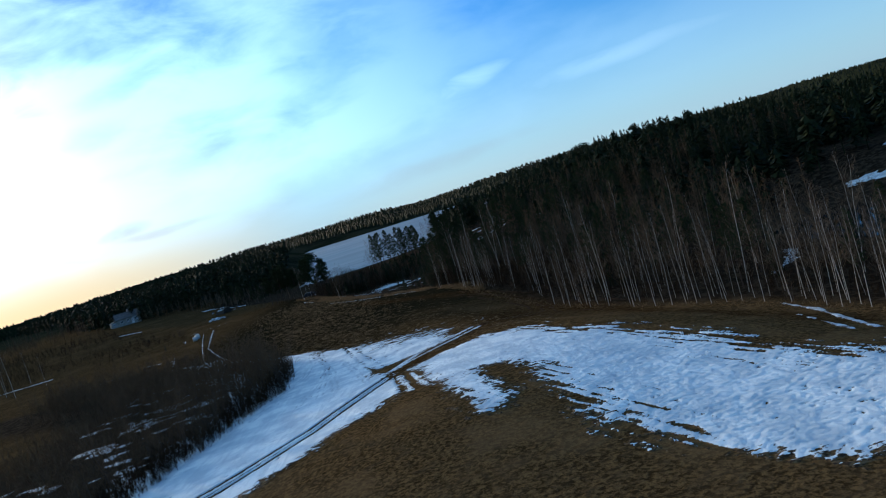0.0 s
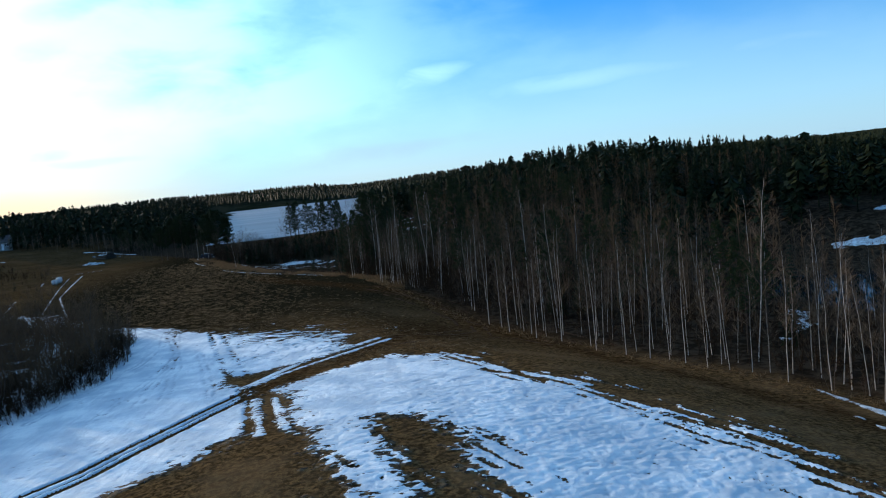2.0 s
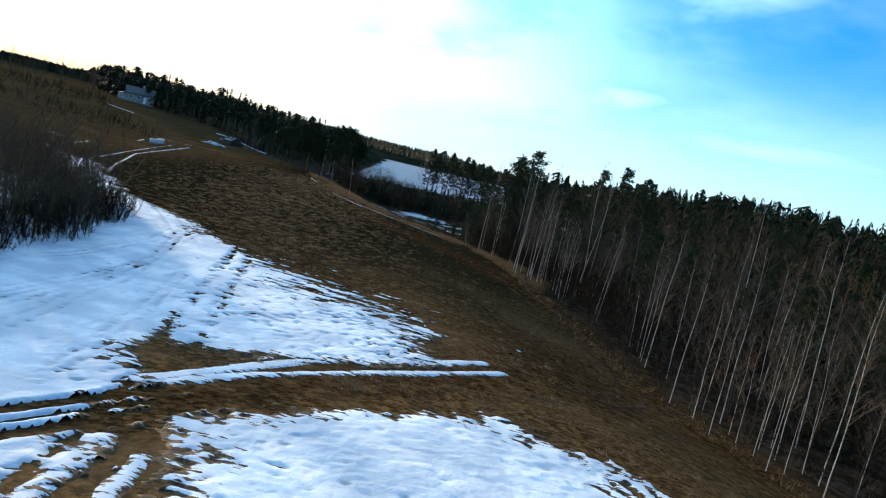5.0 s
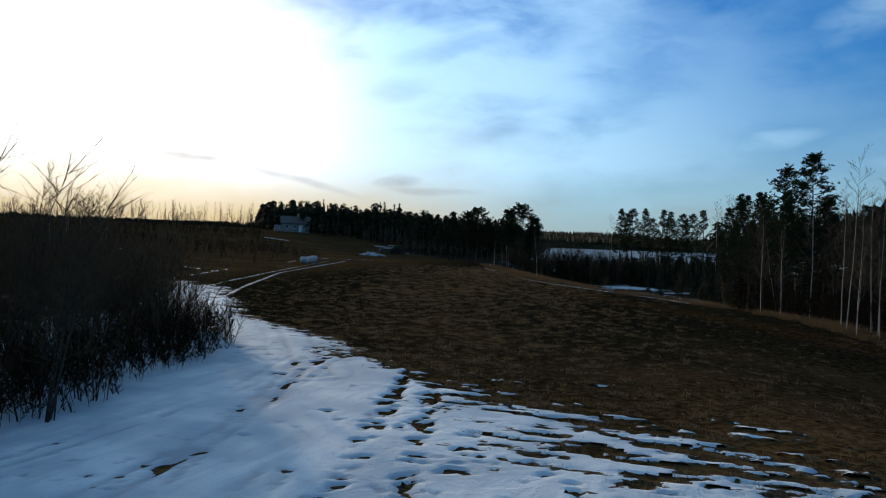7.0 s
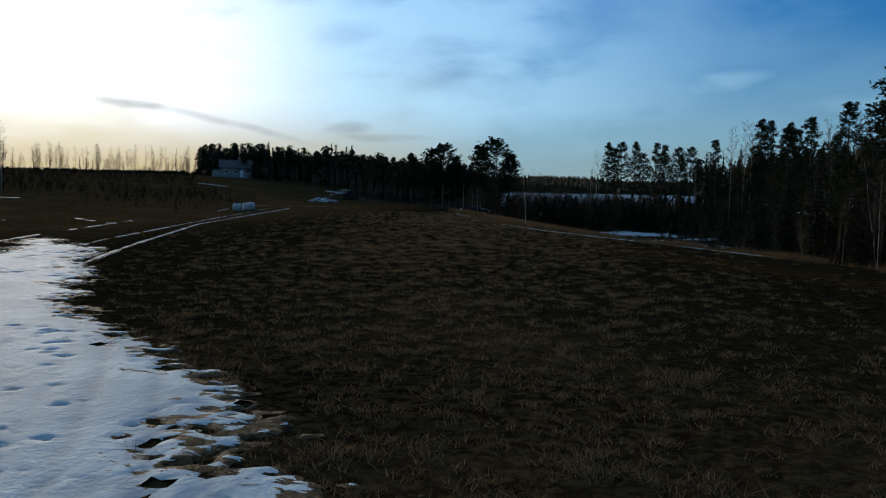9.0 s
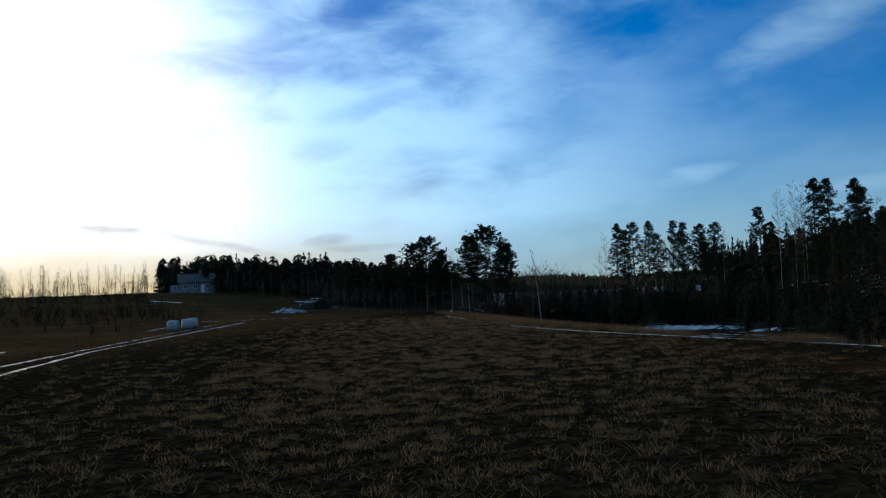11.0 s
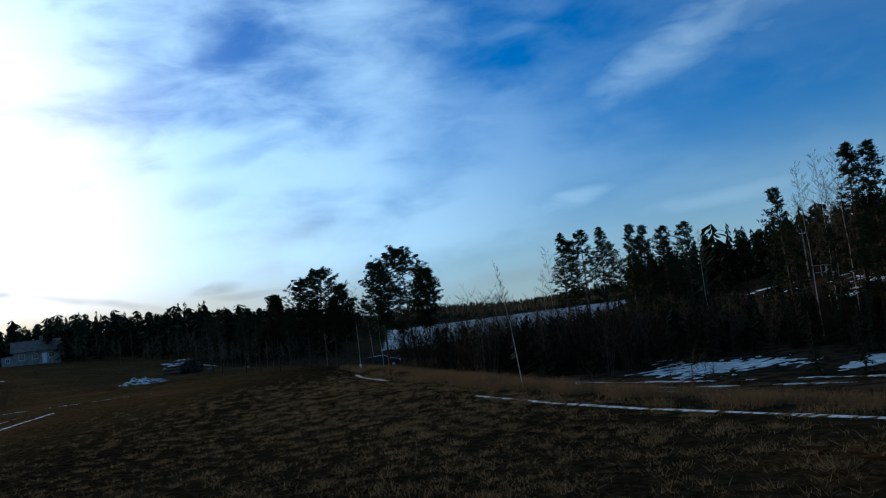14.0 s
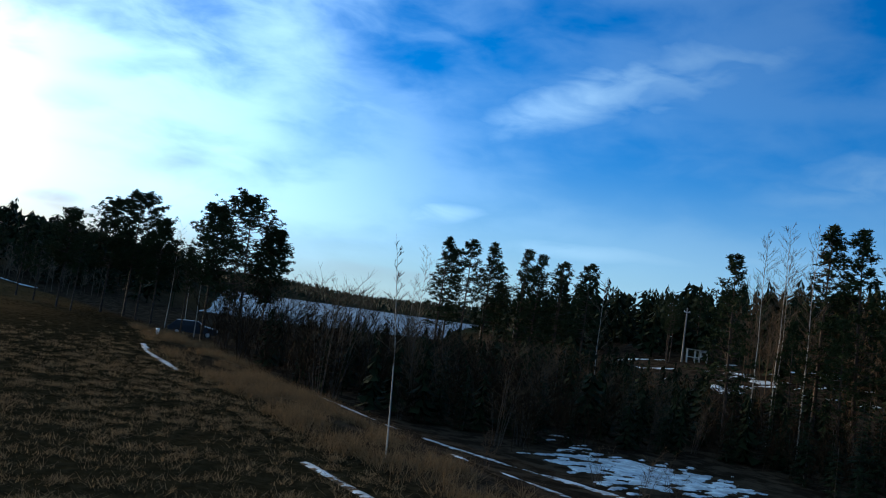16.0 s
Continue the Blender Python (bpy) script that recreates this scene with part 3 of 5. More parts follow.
BARE_WEDGE = [(-9.4, 67.25), (-8.9, 65.6), (-8.55, 63.85), (-8.3, 62.5), (-7.7, 61.6), (-6.6, 60.4), (-5.9, 62.0), (-6.1, 64.9), (-6.95, 64.65), (-7.9, 64.25), (-8.3, 65.0), (-8.9, 66.25)]


def east_mask(x, y):
    x, y = south(x, y)
    rim = sstep(2, 8, x) * sstep(26, 34, y)
    streak = (0.12 + 0.85 * rim) * unit((0.89 * x + 0.46 * y) / 0.28, (0.46 * x - 0.89 * y) / 2.4, 21)
    isle = np.exp(-(((x - 0.4) / 0.8) ** 2 + ((y - 47.8) / 1.5) ** 2)) * (0.2 + 0.9 * unit(x / 0.4, y / 0.4, 23))
    return patch_sdf(x, y, EAST_PATCH) * 0.85 + ragged(x, y) + streak - 0.9 * isle + 0.5 * np.exp(-((x - 0.4) / 1.1) ** 2 - ((y - 43) / 3.5) ** 2)


def west_mask(x, y):
    x, y = south(x, y)
    sd = patch_sdf(x, y, WEST_PATCH)
    melt = sstep(-16, -8, x) * sstep(72, 77, y)
    streak = (0.12 + 0.9 * melt) * unit((y + 0.10 * x) / 0.30, (x - 0.1 * y) / 1.3, 31) + 0.45 * melt * unit((y + 0.1 * x) / 0.16, x / 0.7, 33)
    bare = patch_sdf(x, y, BARE_WEDGE)
    return np.minimum(sd * (0.9 - 0.48 * melt) + ragged(x, y, 0.4, 17) + streak - 0.42 * melt - 0.2 * sstep(78, 84, y), -2.2 * bare - 0.02 + 0.22 * ragged(x, y, 0.4, 19))


sheet_from("snow_patch_east", "thin melting snow with ragged rim on the brown field", east_mask, (-13, 21, 24, 74), 0.10, "snow", press=ruts, spread=0.45)
sheet_from("snow_patch_west", "melting snow with vehicle ruts and footprints beside the thicket", west_mask, (-50, 2, 35, 118), 0.11, "snow", press=ruts, spread=0.45)


def ribbon_mask(pts, width, seed, broken=0.5):
    def mask(x, y):
        return 2.2 * (width - segment_distance(x, y, pts)) + 0.12 + 2.0 * broken * (fbm(x / 1.1, y / 1.1, seed, 4) - 0.5)
    return mask


def ribbon(label, pts, width, seed, broken=0.5, step=0.14, mat="old_snow"):
    xs, ys = [p[0] for p in pts], [p[1] for p in pts]
    return sheet_from("snow_strip", label, ribbon_mask(pts, width, seed, broken), (min(xs) - 2, max(xs) + 2, min(ys) - 2, max(ys) + 2), step, mat, 0.04, 0.16)


ribbon("narrow strip of packed snow on the path at the field edge", EDGE_PATH, 0.015, 3, 0.18, 0.05, "trodden_snow")
ribbon("narrow strip of packed snow on the path at the field edge", EDGE_PATH_FAR, 0.02, 4, 0.3, 0.06, "trodden_snow")
ribbon("snow left in a wheel track of the farm lane", [(-36, 104), (-40.1, 110.2), (-42.6, 116.2), (-48, 133), (-52.6, 148), (-57.5, 165)], -0.02, 5, 0.3, 0.08)
ribbon("snow left in a wheel track of the farm lane", [(-33, 103.4), (-35.6, 106), (-39.3, 114), (-46.5, 131.5), (-51, 148), (-55.4, 165)], 0.02, 6, 0.25, 0.08)
ribbon("snow bank between two wheel ruts on the field", from_south([(-6.2, 60.8), (-5, 63.1), (-2.6, 66.4), (1.3, 71.3)]), 0.16, 12, 0.25, 0.1, "snow")
ribbon("snow bank beside a wheel rut on the field", from_south([(-6.8, 60.4), (-4.3, 66.2), (0.6, 72.2)]), 0.22, 13, 0.25, 0.1, "snow")
ribbon("snow left in an old wheel track on the field", from_south([(-4.0, 49), (-5.4, 56.5)]), 0.15, 35, 0.4, 0.09, "snow")
ribbon("snow left in an old wheel track on the field", from_south([(-3.0, 49.5), (-4.4, 56)]), 0.15, 36, 0.4, 0.09, "snow")
for arc in ([(-2.5, 77), (1, 79.5), (3.4, 84), (3.4, 89), (1.0, 95), (-2.6, 102)], [(-2.6, 75.8), (1.8, 78.4), (4.5, 83.5), (4.5, 89.5), (2.1, 96), (-1.6, 103)], [(-2.7, 72.8), (2, 74.5), (5.4, 79), (5.6, 86), (2.9, 92)], [(12.0, 73), (9.6, 80), (7.6, 86), (5.4, 91), (2.4, 96), (-0.6, 100.4), (-4.6, 106)], [(13.2, 74), (10.8, 81), (8.8, 87), (6.6, 92), (3.6, 97), (0.6, 101.4), (-3.4, 107)], [(0.5, 77.6), (4, 80), (7, 79.6), (9, 76)]):
    xs, ys = [p[0] for p in arc], [p[1] for p in arc]
    sheet_from("tyre_track", "churned brown mud ridge left by turning tyres", ribbon_mask(arc, 0.02, len(arc) + int(xs[0] * 10), 0.5), (min(xs) - 1, max(xs) + 1, min(ys) - 1, max(ys) + 1), 0.16, "mud", 0.035, 0.10, category="mud track")
ribbon("old snow on the bank behind the birches", from_south([(27.5, 66), (31, 70), (33, 75)]), 0.5, 14, 1.8, 0.2)
HOLLOW_PATCH = [(-17.2, 161.6), (-15.8, 158.4), (-13.2, 157.6), (-12.6, 154.2), (-13.2, 153.2), (-15.1, 152.6), (-17.6, 152.6), (-18.8, 155.2)]
sheet_from("snow_patch_hollow", "old snow with bare holes in the hollow beside the road", lambda x, y: 0.9 * patch_sdf(x, y, HOLLOW_PATCH) - 0.15 + 0.8 * unit((x + 0.5 * y) / 0.7, (0.5 * x - y) / 0.35, 141, 3) - 1.0 * sstep(154.5, 159.5, y), (-21, -10, 150, 164), 0.1, "old_snow", 0.05)
ribbon("old snow in the hollow beside the road", [(-12.7, 148.5), (-11.2, 149.8), (-9.6, 151.8)], 0.55, 16, 2.6, 0.1)
ribbon("old snow lying in the straw beside the path", [(-20.6, 143.6), (-19.8, 142.9), (-18.9, 141.8)], 0.2, 37, 1.0, 0.12)
ribbon("snow along the rim of the sunken road", [(-9, 142), (-13.1, 146.5), (-15.1, 148.3), (-17.3, 149.9), (-19.6, 152.4), (-22.7, 154.9), (-24.5, 156.6), (-27.3, 161.9)], 0.03, 18, 0.75, 0.1)
ribbon("snow along the rim of the sunken road", [(-9.5, 141), (-13.9, 145.2), (-17.2, 147.8), (-20.1, 149.6), (-22.8, 152.5)], 0.03, 19, 0.75, 0.1)
ribbon("melting snow on the meadow past the pond", [(56.5, 113.6), (60, 110), (64, 107), (71, 103)], 1.5, 20, 3.2, 0.3)
ribbon("melting snow on the meadow past the pond", [(67.5, 121), (72, 124), (78, 127)], 1.2, 22, 1.5, 0.3)
ribbon("old snow in the yard near the house", [(-74, 222), (-69, 226), (-64, 224)], 0.9, 24, 2.0, 0.3)
ribbon("old snow on the slope below the house", [(-92, 205), (-86, 204)], 0.35, 26, 0.6, 0.25)
ribbon("narrow snow line in the grass behind the bales", [(-66, 166), (-60, 170), (-52, 176)], -0.08, 41, 0.4, 0.1)
ribbon("snow lying beside the wrapped bales", [(-57.6, 153), (-59.5, 158.5)], 0.05, 42, 0.6, 0.1)
ribbon("old snow on the far side of the lane", [(-58, 133), (-52, 129)], 0.06, 28, 0.7, 0.2)
ribbon("old snow on the far side of the lane", [(-66, 128), (-60, 128)], 0.06, 29, 0.7, 0.2)
ribbon("old snow on the far side of the lane", [(-44.5, 109), (-48, 118), (-53, 133)], 0.0, 30, 0.6, 0.18)
ribbon("old snow on the western slope", [(-100, 158), (-88, 159)], 0.2, 33, 0.8, 0.3)
sheet_from("snow_scatter", "patches of old snow on the ground under the thicket", lambda x, y: 1.5 * unit(x / 2.6, y / 1.7, 121, 3) + 0.5 * unit(x / 0.6, y / 0.5, 124, 2) - 0.85 - 0.5 * sstep(8, 20, into_thicket(x, y)) - 9 * (1 - sstep(1.6, 3.6, into_thicket(x, y))), (-46, -18, 46, 108), 0.24, "old_snow", 0.06)
sheet_from("snow_scatter", "patches of old snow on the floor of the clearing", lambda x, y: 1.6 * unit(x / 3.0, y / 2.2, 131, 3) + 0.5 * unit(x / 0.7, y / 0.6, 134, 2) - 1.5 - 6 * (1 - sstep(0, 2, np.minimum(x - 2, 24 - x))), (2, 24, 186, 217), 0.3, "old_snow", 0.06)
ribbon("old snow lying along the wood edge", from_south([(23.4, 56), (24, 51), (23.2, 42)]), 0.08, 7, 0.8)
ribbon("old snow lying along the wood edge", from_south([(22.3, 50), (21.8, 42)]), 0.05, 8, 0.8)


def lake_sheet():
    xs, ys = grid_lines(-120, 120, 6, -1500, 1500), grid_lines(240, 420, 6, 200, 1700)
    X, Y = np.meshgrid(xs, ys)
    nx = len(xs)
    keep = lake_mask(X / U, Y / U) > 0.15
    ok = keep[:-1, :-1] & keep[:-1, 1:] & keep[1:, 1:] & keep[1:, :-1]
    iy, ix = np.nonzero(ok)
    i0 = iy * nx + ix
    me = bpy.data.meshes.new("water")
    quads = np.stack([i0, i0 + 1, i0 + nx + 1, i0 + nx], -1)
    used, inv = np.unique(quads, return_inverse=True)
    co = np.stack([X, Y, np.full(X.shape, LAKE * U)], -1).reshape(-1, 3)[used]
    me.from_pydata(co.tolist(), [], inv.reshape(-1, 4).tolist())
    me.materials.append(MAT["ice"])
    return tagged(new("water_lake", me), "wide lake under pale snow-covered ice", "lake", kind="structure")


lake_sheet()


def pond():
    """Open water filling the low ground behind the birches."""
    xs, ys = np.arange(14, 80, 1.0), np.arange(40, 150, 1.0)
    X, Y = np.meshgrid(xs, ys)
    low = (land(X, Y) < POND + 0.35) & (X > 37 - 0.2 * (Y - 84))
    ok = low[:-1, :-1] & low[:-1, 1:] & low[1:, 1:] & low[1:, :-1]
    iy, ix = np.nonzero(ok)
    i0 = iy * len(xs) + ix
    quads = np.stack([i0, i0 + 1, i0 + len(xs) + 1, i0 + len(xs)], -1)
    used, inv = np.unique(quads, return_inverse=True)
    me = bpy.data.meshes.new("water")
    me.from_pydata((np.stack([X, Y, np.full(X.shape, POND)], -1).reshape(-1, 3)[used] * U).tolist(), [], inv.reshape(-1, 4).tolist())
    me.materials.append(MAT["water"])
    tagged(new("water_pond", me), "dark still water of a flooded hollow", "pond", kind="structure")


POND = -4.1
pond()

# ---------------------------------------------------------------- trees
rnd = random.Random(7)


def wander(r, base, top, segs, amount):
    pts = []
    off = Vector((0, 0, 0))
    for i in range(segs + 1):
        t = i / segs
        off += Vector((r.uniform(-1, 1), r.uniform(-1, 1), 0)) * amount
        pts.append(base.lerp(top, t) + off * t)
    return pts


def along(pts, t):
    k = t * (len(pts) - 1)
    i = min(int(k), len(pts) - 2)
    return pts[i].lerp(pts[i + 1], k - i)


def twig(s, r, p, d, length, rad, depth, droop=0.0):
    """A thin branch that forks on the way; the last forks are single blades."""
    end = p + d * length + Vector((0, 0, -droop * length))
    if depth == 0:
        side = d.cross(Vector((r.uniform(-1, 1), r.uniform(-1, 1), r.uniform(-1, 1)))).normalized() * max(rad, 0.007)
        s.tri(p - side, p + side, end)
        return
    mid = p + d * length * 0.5 + Vector((r.uniform(-.1, .1), r.uniform(-.1, .1), r.uniform(-.05, .1))) * length
    if depth > 1:
        s.tube([p, mid, end], [rad, rad * 0.7, rad * 0.25], 3, False)
    else:
        mid = p.lerp(end, 0.5)
        s.tube([p, end], [rad, rad * 0.3], 3, False)
    for k in range(4 if depth > 1 else 5):
        t = r.uniform(0.2, 0.98)
        q = p.lerp(mid, t * 2) if t < 0.5 else mid.lerp(end, t * 2 - 1)
        dd = (d + Vector((r.uniform(-1, 1), r.uniform(-1, 1), r.uniform(-0.2, 0.8))) * 0.7).normalized()
        twig(s, r, q, dd, length * r.uniform(0.35, 0.65), rad * 0.6, depth - 1, droop)


def birch_shapes(seed, h, lean=0.35, first=0.34, bushy=1.0, reach=0.72):
    r = random.Random(seed)
    trunk, crown = Shape(), Shape()
    pts = wander(r, Vector((0, 0, -0.15)), Vector((r.uniform(-lean, lean), r.uniform(-lean, lean), h)), 8, 0.13)
    r0 = 0.0034 * h + 0.005
    trunk.tube(pts, [r0 * (1 - 0.88 * (i / 8) ** 0.9) for i in range(9)], 6)
    for k in range(int(26 * bushy)):
        t = first + (0.98 - first) * (k + r.random()) / (26 * bushy)
        a = r.uniform(0, 6.283)
        rise = r.uniform(0.7, 1.5)
        d = Vector((math.cos(a), math.sin(a), rise)).normalized()
        length = reach * h * (0.25 * (1 - t) + 0.065) * r.uniform(0.7, 1.25)
        twig(crown, r, along(pts, t), d, length, 0.010 + 0.010 * (1 - t), 2, 0.0)
    return trunk, crown


def pine_shapes(seed, h, bare=0.5, wide=0.17, cone=0.0, limbs=42, tufts=3, dense=8):
    """A pine: bare lower trunk with dead snags, flat limbs forking into twigs that end in needle tufts."""
    r = random.Random(seed)
    trunk, crown = Shape(), Shape()
    pts = wander(r, Vector((0, 0, -0.15)), Vector((r.uniform(-.4, .4), r.uniform(-.4, .4), h)), 8, 0.04)
    r0 = 0.0095 * h + 0.02
    trunk.tube(pts, [r0 * (1 - 0.88 * i / 8) for i in range(9)], 7)
    for k in range(6):
        t, a = bare * r.uniform(0.45, 1.0), r.uniform(0, 6.283)
        p = along(pts, t)
        trunk.tube([p, p + Vector((math.cos(a), math.sin(a), r.uniform(-.3, .1))) * h * r.uniform(0.04, 0.09)], [0.025, 0.008], 3, False)
    lean_to = r.uniform(0, 6.283)
    for k in range(limbs):
        f = (k + 0.7 * r.random()) / limbs
        if r.random() < 0.08 and f < 0.85:
            continue
        t = bare + (0.985 - bare) * f
        a = k * 2.4 + r.uniform(-.6, .6)
        round_top = math.sin(math.pi * (0.20 + 0.74 * f)) ** 0.75
        pointed = (1.06 - f) ** 0.8 * (0.75 + 0.5 * min(1, f * 5))
        length = h * wide * ((1 - cone) * round_top + cone * pointed) * r.choice((0.6, 0.8, 0.9, 1.0, 1.12)) * (1 + 0.15 * math.cos(a - lean_to))
        d = Vector((math.cos(a), math.sin(a), r.uniform(-0.12, 0.18) + 0.55 * f * f)).normalized()
        side = Vector((-d.y, d.x, 0)).normalized()
        p0 = along(pts, t)
        p1 = p0 + d * length * 0.55 - Vector((0, 0, 0.03 * length))
        p2 = p0 + d * length + Vector((0, 0, 0.10 * length))
        trunk.tube([p0, p1, p2], [0.042 * (1.1 - f) + 0.010, 0.022, 0.006], 3, False)
        for c in range(6):
            u = 0.20 + 0.80 * (c + r.random()) / 6
            q0 = p0.lerp(p1, u / 0.55) if u < 0.55 else p1.lerp(p2, (u - 0.55) / 0.45)
            reach = length * 0.46 * (1.15 - 0.72 * u) * r.uniform(0.6, 1.2) + 0.12
            out = (d * r.uniform(0.5, 1.0) + side * (1 if c % 2 else -1) * r.uniform(0.5, 1.0) + Vector((0, 0, r.uniform(-0.55, 0.8)))).normalized()
            for j in range(tufts):
                v = (j + 1) / tufts
                spray(crown, r, q0 + out * reach * v + Vector((r.uniform(-1, 1), r.uniform(-1, 1), r.uniform(-1.4, 1.6))) * 0.14, 0.018 * h * r.uniform(0.7, 1.25), dense)
    for j in range(7):
        spray(crown, r, along(pts, 0.94 + 0.01 * j) + Vector((r.uniform(-1, 1), r.uniform(-1, 1), 0)) * 0.03 * (7 - j), 0.018 * h, 6)
    return trunk, crown


def spray(s, r, q, size, count):
    """A rounded tuft of needles: many thin blades from one centre."""
    for _ in range(count):
        a, e = r.uniform(0, 6.283), r.uniform(-0.5, 1.2)
        d = Vector((math.cos(a) * math.cos(e), math.sin(a) * math.cos(e), math.sin(e) * 0.8))
        o = q + Vector((r.uniform(-1, 1), r.uniform(-1, 1), r.uniform(-.5, .5))) * size * 0.5
        side = d.cross(Vector((r.uniform(-1, 1), r.uniform(-1, 1), r.uniform(-1, 1)))).normalized() * size * 0.19
        s.tri(o - side, o + side, o + d * size * r.uniform(0.7, 1.3))


def spruce_shapes(seed, h, wide=0.17, first=0.10, levels=24, boughs=7):
    r = random.Random(seed)
    trunk, crown = Shape(), Shape()
    trunk.tube([Vector((0, 0, -0.15)), Vector((0, 0, h * 0.5)), Vector((0, 0, h))], [0.011 * h + 0.02, 0.007 * h, 0.01], 6)
    for k in range(levels):
        t = first + (1 - first) * (k / levels) ** 0.95
        reach = h * wide * (1.04 - t) ** 0.85 * r.uniform(0.75, 1.15) + 0.05
        for b in range(boughs):
            a = 6.283 * (b + r.random() * 0.8) / boughs + k
            ln = reach * r.uniform(0.65, 1.2)
            d = Vector((math.cos(a), math.sin(a), 0))
            sdir = Vector((-d.y, d.x, 0))
            p0 = Vector((0, 0, t * h + r.uniform(-.1, .1)))
            droop = ln * r.uniform(0.15, 0.5)
            for c in range(6):
                u0, u1 = c / 6, (c + 1) / 6
                m0 = p0 + d * ln * u0 - Vector((0, 0, droop * u0 * u0))
                m1 = p0 + d * ln * u1 - Vector((0, 0, droop * u1 * u1))
                wd = ln * 0.36 * (1.05 - u0) * r.uniform(0.7, 1.3) + 0.05
                crown.tri(m0, m1 + d * 0.05, m0 + (sdir + d * 0.7).normalized() * wd - Vector((0, 0, wd * r.uniform(.1, .6))))
                crown.tri(m0, m1 + d * 0.05, m0 + (-sdir + d * 0.7).normalized() * wd - Vector((0, 0, wd * r.uniform(.1, .6))))
    return trunk, crown


def bush_shapes(seed, h, stems=10, spread=0.5):
    """A leafless bush: thin stems that arch outwards, forking into fine twigs."""
    r = random.Random(seed)
    wood, crown = Shape(), Shape()
    for k in range(stems):
        a = r.uniform(0, 6.283)
        b = Vector((math.cos(a), math.sin(a), 0)) * r.uniform(0.0, 0.45)
        hh = h * r.uniform(0.5, 1.05)
        out = spread * hh * r.uniform(.15, 1)
        top = b + Vector((math.cos(a) * out, math.sin(a) * out, hh))
        pts = wander(r, b - Vector((0, 0, 0.1)), top, 4, 0.12)
        for i, q in enumerate(pts):
            q.z += 0.16 * hh * math.sin(math.pi * i / 4) * r.uniform(0.3, 1.0)
        rad = 0.0055 * h * r.uniform(0.5, 1.0) + 0.005
        wood.tube(pts, [rad, rad * .85, rad * .65, rad * .4, rad * .15], 3, False)
        for j in range(11):
            t = r.uniform(0.25, 1.0)
            aa = r.uniform(0, 6.283)
            twig(crown, r, along(pts, t), Vector((math.cos(aa), math.sin(aa), r.uniform(0.3, 1.3))).normalized(), hh * r.uniform(0.12, 0.26), rad * 0.38, 1)
    return wood, crown


def make_tree(name, shapes, mats, label, group, category="tree"):
    root = thing(name, label, category, group)
    part("trunk", shapes[0], mats[0], root, smooth=True)
    part("crown", shapes[1], mats[1], root)
    return root


class Kind:
    """Keeps prototypes of one kind of plant; the first call places the prototype itself."""

    def __init__(self, name, variants, mats, category="tree"):
        self.name, self.variants, self.mats, self.category = name, variants, mats, category
        self.made = {}

    def place(self, k, x, y, label, group, size=1.0, turn=0.0, lean=(0, 0), sink=0.0):
        m = pose(x, y, gz(x, y) - sink, lean[0], lean[1], turn) @ Matrix.Scale(size, 4)
        k = k % len(self.variants)
        if k not in self.made:
            self.made[k] = make_tree(self.name, self.variants[k](), self.mats, label, group, self.category)
            self.made[k].matrix_basis = m
            return tagged(self.made[k], label, self.category, group)
        ob = copy_thing(self.made[k], Matrix.Identity(4))
        ob.matrix_basis = m
        return tagged(ob, label, self.category, group)


BIRCH = Kind("birch_tree", [lambda s=s, h=h: birch_shapes(s, h) for s, h in ((1, 9.5), (2, 10.5), (3, 11.5), (4, 10.0), (5, 12.5), (6, 9.0))], ("birch", "birch_twig"))
TALL_BIRCH = Kind("birch_tree", [lambda s=s: birch_shapes(s, 14.2, 0.25, 0.36, 2.0, 0.6) for s in (61, 62)], ("birch", "birch_twig"))
YOUNG_BIRCH = Kind("young_birch", [lambda: birch_shapes(19, 6.6, 0.35, 0.42, 0.8, 0.5)], ("birch", "birch_twig"))
# Birch shapes in darker bark; inside the wood this paints the trunks' shade.
GREY_TREE = Kind("alder_tree", [lambda s=s, h=h: birch_shapes(s, h, 0.7, 0.2, 1.0) for s, h in ((7, 9.5), (8, 10.5), (9, 8.5))], ("alder", "bush_twig"))
PINE = Kind("pine_tree", [lambda s=s, h=h, b=b, wd=wd, c=c: pine_shapes(s, h, b, wd, c) for s, h, b, wd, c in ((11, 12, 0.42, 0.14, 0.55), (12, 13, 0.36, 0.13, 0.85), (13, 11, 0.48, 0.17, 0.2), (14, 12.5, 0.26, 0.15, 1.0))], ("pine", "needle"))
BROAD_PINE = Kind("pine_tree", [lambda s=s, h=h, b=b, wd=wd: pine_shapes(s, h, b, wd, 0.0, 66, 5, 12) for s, h, b, wd in ((15, 12.2, 0.34, 0.26), (16, 11.5, 0.40, 0.23), (17, 11, 0.44, 0.17))], ("pine", "needle"))
SPRUCE = Kind("spruce_tree", [lambda s=s, h=h: spruce_shapes(s, h) for s, h in ((21, 12), (22, 10), (23, 13))], ("alder", "spruce"))
SMALL_SPRUCE = Kind("young_spruce", [lambda s=s, h=h: spruce_shapes(s, h, 0.24, 0.03, 13, 5) for s, h in ((31, 3.2), (32, 4.2), (33, 2.4))], ("alder", "spruce"))
BUSH = Kind("bare_bush", [lambda s=s, h=h: bush_shapes(s, h, 8) for s, h in ((41, 4.0), (42, 4.8), (43, 3.4), (44, 5.4), (45, 2.6))], ("alder", "bush_twig"), "bush")


def dry(x, y):
    return float(land(x, y)) > POND + 0.15


